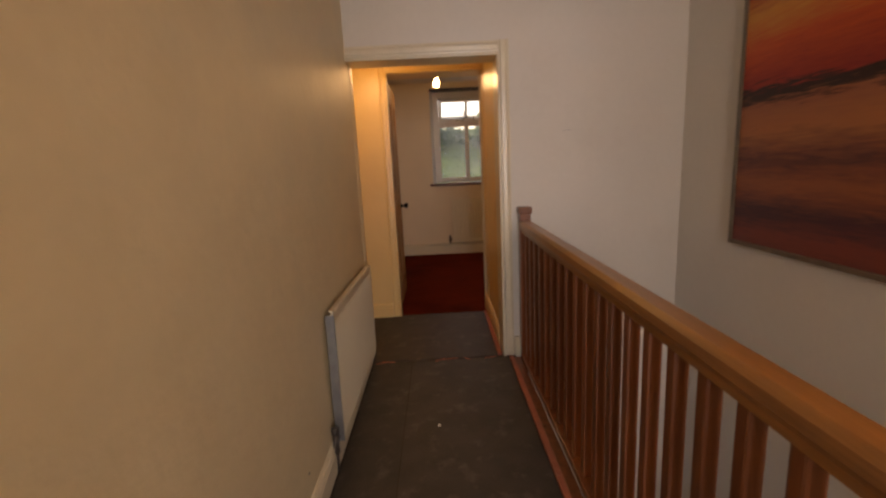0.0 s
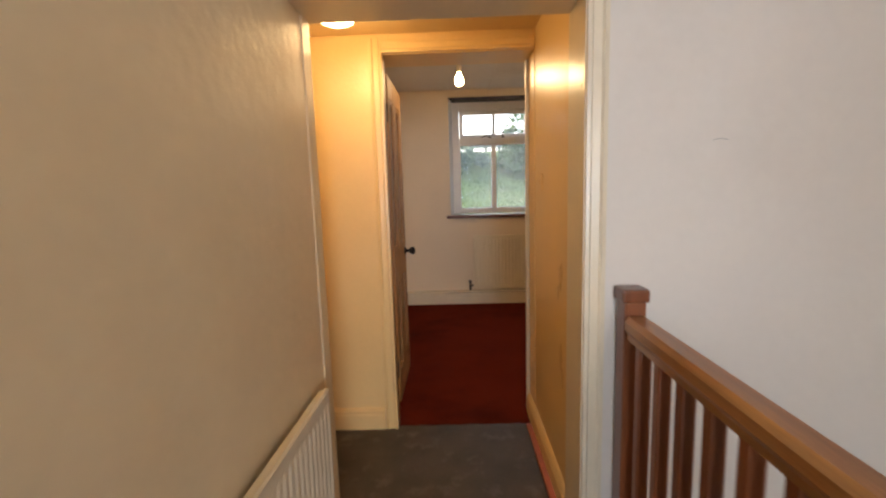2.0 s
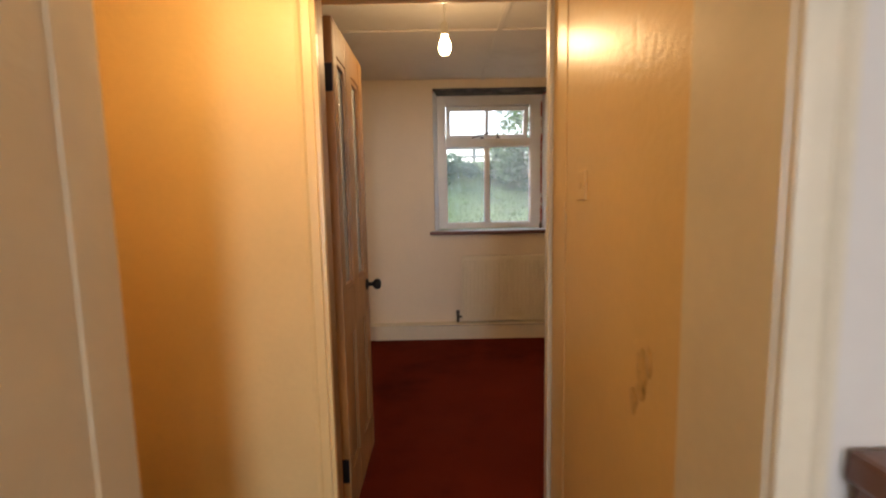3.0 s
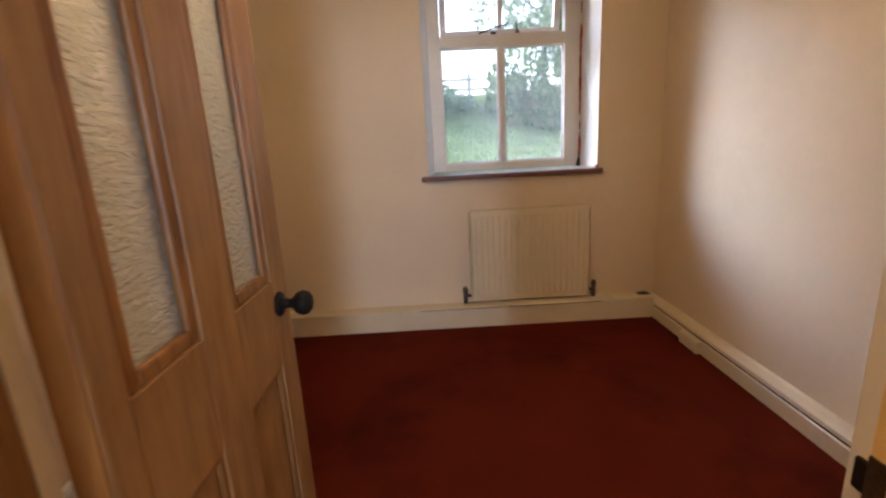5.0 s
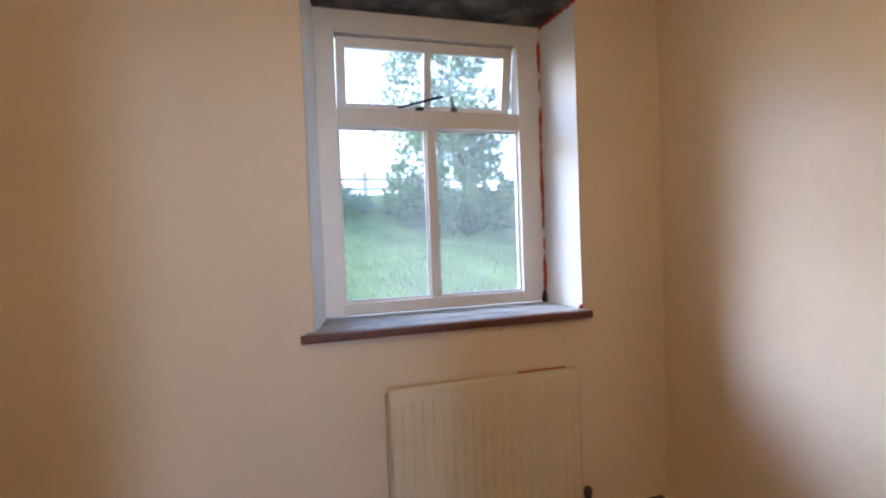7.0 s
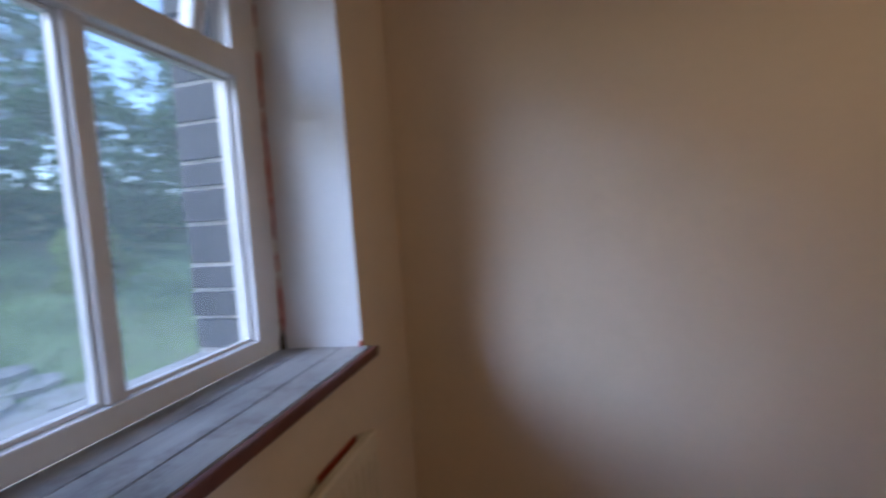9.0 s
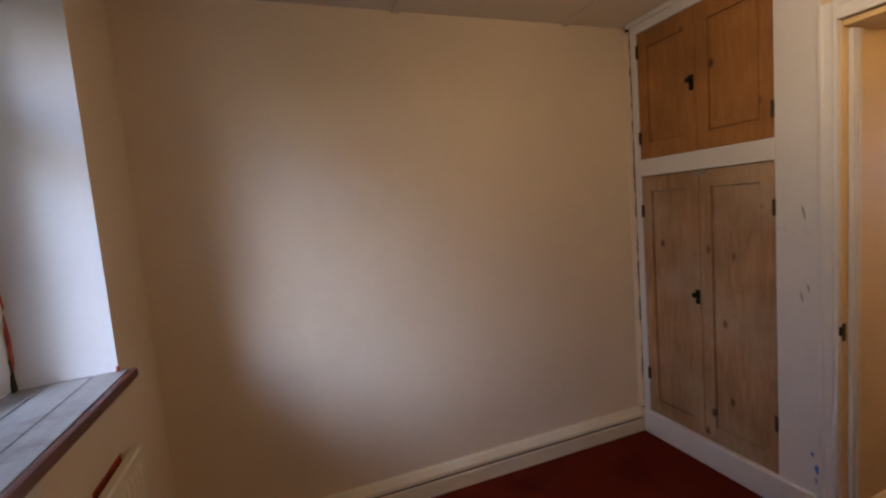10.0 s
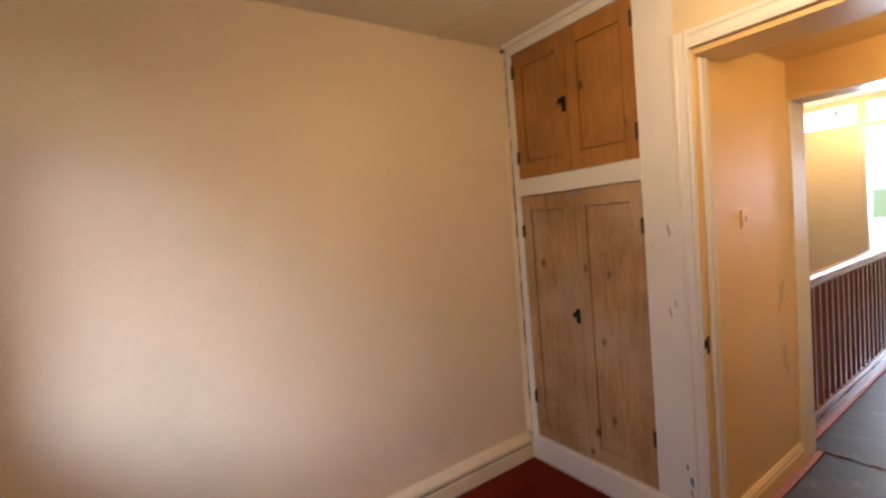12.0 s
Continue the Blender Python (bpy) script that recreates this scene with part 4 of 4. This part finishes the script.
def painting():
    pic = thing("sunset_picture", "large red and orange sunset picture in a thin frame", "picture")
    ya, yb, za, zb = 0.55, 2.155, 0.81, 2.06
    part("canvas", boxes(((2.070, ya + 0.022, za + 0.022), (2.085, yb - 0.022, zb - 0.022)), bevel=0.002), PICTURE, pic)
    for a, b in (((2.062, ya, za), (2.098, ya + 0.022, zb)), ((2.062, yb - 0.022, za), (2.098, yb, zb)), ((2.062, ya + 0.022, za), (2.098, yb - 0.022, za + 0.022)), ((2.062, ya + 0.022, zb - 0.022), (2.098, yb - 0.022, zb))):
        part("frame_side", boxes((a, b), bevel=0.003), PICTURE_FRAME, pic)


painting()


def stairs():
    st = tagged(thing("stairs", "painted staircase going down beside the landing", "stairs"), kind="structure")
    for k in range(11):
        z = -0.19 * (k + 1)
        y = 0.06 + 0.24 * k
        part("tread", boxes(((1.045, y - 0.02, z - 0.03), (2.08, y + 0.24, z)), bevel=0.005), SUBFLOOR, st)
        part("riser", boxes(((1.045, y, z), (2.08, y + 0.018, z + 0.16))), WHITE_TRIM, st)
    bm = bmesh.new()
    vs = [bm.verts.new((xx, yy, zz)) for xx in (2.078, 2.099) for yy, zz in ((0.0, 0.12), (2.66, -1.99), (2.66, -2.35), (0.0, -0.24))]
    bm.faces.new(vs[:4])
    bm.faces.new(vs[4:][::-1])
    for i in range(4):
        bm.faces.new((vs[i], vs[(i + 1) % 4], vs[4 + (i + 1) % 4], vs[4 + i]))
    part("wall_string", bm, WHITE_TRIM, st, "white painted stair string")
    part("top_landing", boxes(((1.036, -0.9, -0.1), (2.10, 0.04, -0.004))), SUBFLOOR, st)


stairs()
architrave("trim_far_doorway", 0.62, 1.44, 2.08, -0.9, 1, TRIM, "cream doorway trim at the landing's end")
far = tagged(thing("far_window", "bright white framed window in the far room", "window"), kind="structure")
for a, b in (((0.1, -3.57, 0.9), (0.16, -3.51, 2.1)), ((2.04, -3.57, 0.9), (2.1, -3.51, 2.1)), ((0.16, -3.57, 0.9), (2.04, -3.51, 0.96)), ((0.16, -3.57, 2.04), (2.04, -3.51, 2.1)), ((1.08, -3.57, 0.96), (1.12, -3.51, 2.04))):
    part("frame_bar", boxes((a, b), bevel=0.004), FRAME_PAINT, far)
strip = tagged(thing("glass_strip", "pale glass blocks set high in the landing wall", "glass blocks"), kind="structure")
for k in (-4.65, -3.65, -2.65, -1.65, 0, 1, 2):
    part("glass_block", boxes(((1.528 + 0.192 * k, -1.0, 2.147), (1.712 + 0.192 * k, -0.915, 2.353)), bevel=0.008), BLOCK_GLASS, strip)
hook = thing("wall_scratch", "faint grey scratch on the white wall", "mark")
bm = bmesh.new()
for k in range(5):
    a, b = radians(40 + 20 * k), radians(60 + 20 * k)
    rod(bm, (1.376 + 0.03 * math.cos(a), 2.699, 1.44 + 0.016 * math.sin(a)), (1.376 + 0.03 * math.cos(b), 2.699, 1.44 + 0.016 * math.sin(b)), 0.0009, 6)
part("scratch", bm, GREY_STEEL, hook)


fleck = thing("paint_fleck", "tiny white paint fleck on the grey floor", "fleck")
part("fleck", boxes(((0.505, 1.90, -0.001), (0.519, 1.916, 0.003)), bevel=0.001), WHITE_TRIM, fleck)
for fx, fy, fl, fa in ((0.125, 2.655, 0.03, 20), (0.175, 2.668, 0.045, -12), (0.52, 2.662, 0.035, 30), (0.59, 2.672, 0.05, 8), (0.70, 2.665, 0.025, -35), (0.86, 2.669, 0.04, 15)):
    chip = thing("floor_splinter", "pale reddish splinter lying along the floor sheet joint", "splinter", "splinters on the landing floor")
    bm = boxes(((-fl, -0.006, -0.0008), (fl, 0.006, 0.004)), bevel=0.0015)
    for v in bm.verts:
        v.co.y *= 1 - 0.6 * abs(v.co.x) / fl
    bm.transform(Matrix.Translation((fx, fy, 0)) @ Matrix.Rotation(radians(fa), 4, "Z"))
    part("splinter", bm, PINK, chip)
nail = thing("nail_head", "small dark nail in the landing wall", "nail")
part("head", lathe(bmesh.new(), [(0.004, 0), (0.004, 0.002), (0.001, 0.003)], Matrix.Translation((0.048, 1.32, 0.21)) @ Matrix.Rotation(radians(90), 4, "Y"), 10), BLACK, nail)


# ---- outside the window ----
def ground_height(x, y):
    if y < 6.98:
        return -2.9
    pts = ((6.98, 0.22), (9.5, 0.44), (15.0, 1.5), (16.8, 2.6), (24.0, 3.1), (60.0, 4.0), (3000.0, 4.0))
    for (ya, za), (yb, zb) in zip(pts, pts[1:]):
        if y <= yb:
            z = za + (zb - za) * (y - ya) / (yb - ya)
            return z + 0.10 * noise.noise(Vector((x * 0.5, y * 0.5, 0))) * min(1, (y - 6.9) / 3)
    return 4.0


def outside_ground():
    ys = [-900, -60, -10, 6.95, 6.985, 7.3] + [7.6 + 0.4 * k for k in range(45)] + [27, 32, 40, 60, 150, 900]
    xs = [-900, -150, -50, -20, -12, -8] + [-6 + 0.5 * k for k in range(50)] + [20, 25, 32, 60, 150, 900]
    bm = bmesh.new()
    grid = [[bm.verts.new((x, y, ground_height(x, y))) for x in xs] for y in ys]
    for a, b in zip(grid, grid[1:]):
        for i in range(len(xs) - 1):
            bm.faces.new((a[i], a[i + 1], b[i + 1], b[i]))
    tagged(part("ground", bm, GRASS, None, "", True), "rough green lawn rising to a bank", "ground", kind="structure")


outside_ground()


def leaf_mesh(name, centres, size, material, seed):
    """Many small folded leaves at the given places."""
    g = np.random.default_rng(seed)
    n = len(centres)
    c = np.asarray(centres)
    a = g.normal(size=(n, 3))
    a /= np.linalg.norm(a, axis=1)[:, None]
    b = np.cross(a, g.normal(size=(n, 3)))
    b /= np.linalg.norm(b, axis=1)[:, None]
    s = (size * g.uniform(0.6, 1.4, n))[:, None]
    v = np.stack((c - a * s, c + b * s * 0.5, c + a * s, c - b * s * 0.5), 1).reshape(-1, 3)
    me = bpy.data.meshes.new(name)
    me.from_pydata(v.tolist(), [], [(4 * i, 4 * i + 1, 4 * i + 2, 4 * i + 3) for i in range(n)])
    me.materials.append(material)
    return me


def crown_points(g, lobes, per):
    out = []
    for cx, cy, cz, r in lobes:
        d = g.normal(size=(per, 3))
        d /= np.linalg.norm(d, axis=1)[:, None]
        rad = r * g.uniform(0.45, 1.0, per) ** 0.6
        out.append(np.array((cx, cy, cz)) + d * rad[:, None] * np.array((1, 1, 0.85)))
    return np.concatenate(out)


def tree(name, label, x, y, height, width, seed, material, leaf=0.09, lobes=16, per=170, bare=0.25):
    g = np.random.default_rng(seed)
    z0 = ground_height(x, y) - 0.05
    ob = thing(name, label, "tree" if name == "tree" else "bush", "hedge planting")
    bm = bmesh.new()
    rod(bm, (x, y, z0), (x + 0.1, y, z0 + height * 0.6), 0.045 * height * 0.5, 9, 0.02 * height * 0.4)
    spots = []
    for k in range(lobes):
        h = height * (bare + (0.95 - bare) * (k + 0.5) / lobes)
        w = width * 0.5 * (1.05 - 0.65 * max(0, h / height - 0.45) / 0.55) * g.uniform(0.35, 1.0)
        t = 2.399 * k + g.uniform(-0.4, 0.4)
        p = (x + w * math.cos(t), y + w * math.sin(t) * 0.8, z0 + h)
        rod(bm, (x + 0.05, y, z0 + min(h * 0.7, height * 0.55)), p, 0.014 * height * 0.3, 6, 0.006)
        spots.append((*p, width * g.uniform(0.14, 0.24)))
    part("trunk", bm, BARK, ob)
    crown = new("crown", leaf_mesh("crown", crown_points(g, spots, per), leaf, material, seed + 1))
    crown.parent = ob


tree("bush", "dense dark green bush on the bank", 3.7, 14.6, 3.0, 2.9, 11, LEAF, 0.085, 22, 200, 0.08)
tree("tree", "pale green tree behind the hedge", 8.0, 17.4, 5.0, 3.6, 12, PALE_LEAF, 0.10, 20, 170)
tree("bush", "dark hedge bush beside the lawn", 6.6, 14.2, 3.0, 3.4, 13, LEAF, 0.09, 22, 180, 0.06)
tree("bush", "dark hedge bush beside the lawn", 9.2, 13.6, 3.4, 3.4, 14, LEAF, 0.09, 22, 180, 0.06)
tree("tree", "pale green tree behind the hedge", 11.5, 15.5, 5.6, 4.4, 15, PALE_LEAF, 0.11, 20, 160)
tree("bush", "dark hedge bush beside the lawn", 11.8, 11.8, 3.0, 3.6, 16, LEAF, 0.09, 20, 170, 0.06)
tree("bush", "dark hedge bush beside the lawn", 14.2, 10.2, 3.4, 3.8, 17, LEAF, 0.10, 20, 160, 0.06)
tree("tree", "tall pale tree on the bank", 4.2, 18.4, 5.6, 3.6, 18, PALE_LEAF, 0.11, 20, 150)
tree("tree", "distant pale tree behind the fence", -3.5, 27.0, 2.6, 4.5, 19, PALE_LEAF, 0.12, 18, 140)
tree("bush", "bright lime green shrub on the lawn", 4.5, 11.2, 0.8, 0.9, 20, LIME_LEAF, 0.06, 16, 110, 0.05)
tree("bush", "low scrubby bush on the bank", 0.9, 15.9, 0.55, 1.8, 21, PALE_LEAF, 0.07, 12, 110, 0.05)
tree("bush", "low scrubby bush on the bank", 2.5, 15.6, 0.9, 1.4, 23, LEAF, 0.07, 12, 110, 0.05)


def fence():
    ob = thing("fence", "pale weathered post and rail fence on the bank", "fence")
    y = 17.6
    z = 2.68
    for k in range(7):
        x = -4.8 + 1.65 * k - 0.05
        zz = ground_height(x, y)
        part("post", boxes(((x - 0.06, y - 0.06, zz - 0.1), (x + 0.06, y + 0.06, z + 0.62)), bevel=0.01), FENCE_WOOD, ob)
    for h in (0.12, 0.40):
        part("rail", boxes(((-4.9, y - 0.10, z + h - 0.045), (5.2, y - 0.06, z + h + 0.045)), bevel=0.008), FENCE_WOOD, ob)


fence()


def grass_blades():
    g = np.random.default_rng(31)
    n = 26000
    y = 7.2 + 9.6 * g.random(n) ** 0.8
    x = -1.5 + 11.0 * g.random(n) * (0.35 + 0.65 * (y - 6) / 11)
    v, f = [], []
    for i in range(n):
        z = ground_height(x[i], y[i])
        h = g.uniform(0.04, 0.13)
        t = g.uniform(0, 6.28)
        dx, dy = 0.006 * math.cos(t), 0.006 * math.sin(t)
        lean = g.normal(size=2) * h * 0.5
        v += [(x[i] - dx, y[i] - dy, z - 0.01), (x[i] + dx, y[i] + dy, z - 0.01), (x[i] + lean[0], y[i] + lean[1], z + h)]
        f.append((3 * i, 3 * i + 1, 3 * i + 2))
    me = bpy.data.meshes.new("grass")
    me.from_pydata(v, [], f)
    me.materials.append(BLADES)
    tagged(new("grass", me), "tufts of rough lawn grass", "grass", kind="stuff")


grass_blades()


def path_stones():
    ob = tagged(thing("stone_path", "pale flat stones of a garden path in the lawn", "path"), kind="structure")
    g = random.Random(5)
    for k in range(18):
        row = k // 6
        x, y = 0.3 + 0.44 * (k % 6) + g.uniform(-0.08, 0.08), 8.15 + 0.40 * row + 0.17 * (k % 6) + g.uniform(-0.08, 0.08)
        z = ground_height(x, y)
        bm = bmesh.new()
        n = 8
        ring = [(x + (0.24 + 0.05 * g.random()) * math.cos(6.283 * i / n), y + (0.2 + 0.06 * g.random()) * math.sin(6.283 * i / n)) for i in range(n)]
        lo = [bm.verts.new((a, b, z - 0.08)) for a, b in ring]
        hi = [bm.verts.new((a, b, z + 0.02 + 0.01 * g.random())) for a, b in ring]
        bm.faces.new(hi)
        for i in range(n):
            bm.faces.new((lo[i], lo[(i + 1) % n], hi[(i + 1) % n], hi[i]))
        part("stone", bm, FLAG, ob)


path_stones()

# the outer stone skin of the house round the window
struct("wall_outer_stone", boxes(((-1.4, 6.705, -2.9), (0.50, 6.98, 2.56)), ((1.604, 6.705, -2.9), (2.6, 6.98, 2.56)), ((0.50, 6.705, -2.9), (1.604, 6.98, 1.0)), ((0.50, 6.705, 2.36), (1.604, 6.98, 2.56))), MORTAR, "outer wall of dark stone in pale mortar")
stone_parent = bpy.data.objects["wall_outer_stone"]
g = random.Random(9)
z = 1.02
while z < 2.3:
    h = g.uniform(0.07, 0.13)
    w = g.uniform(0.0, 0.04)
    part("stone", boxes(((1.596 - 0.5 * w, 6.712 + w, z), (1.625, 6.975, z + h)), bevel=0.005), STONE, stone_parent)
    z += h + 0.014

# ---- loose floor sheets on the landing ----
floor_parent = bpy.data.objects["floor_landing"]


def sheet(x0, x1, y0, y1, seed):
    """A thin hardboard sheet with a frayed end."""
    g = random.Random(seed)
    bm = bmesh.new()
    n = 24
    lo, hi = [], []
    for i in range(n + 1):
        x = x0 + (x1 - x0) * i / n
        lo.append((x, y0 + g.uniform(-0.006, 0.006)))
        hi.append((x, y1 + g.uniform(-0.008, 0.008)))
    top = [[bm.verts.new((x, y, -0.001)) for x, y in row] for row in (lo, hi)]
    bot = [[bm.verts.new((x, y, -0.0075)) for x, y in row] for row in (lo, hi)]
    for i in range(n):
        bm.faces.new((top[0][i], top[0][i + 1], top[1][i + 1], top[1][i]))
        bm.faces.new((bot[0][i], bot[0][i + 1], top[0][i + 1], top[0][i]))
        bm.faces.new((top[1][i], top[1][i + 1], bot[1][i + 1], bot[1][i]))
    part("floor_sheet", bm, SHEET, floor_parent)


sheet(-0.86, 0.91, 2.69, 3.62, 1)
sheet(0.082, 0.335, 0.62, 2.665, 2)
sheet(0.34, 0.982, 0.62, 2.668, 3)
sheet(0.082, 0.982, -0.88, 0.612, 4)
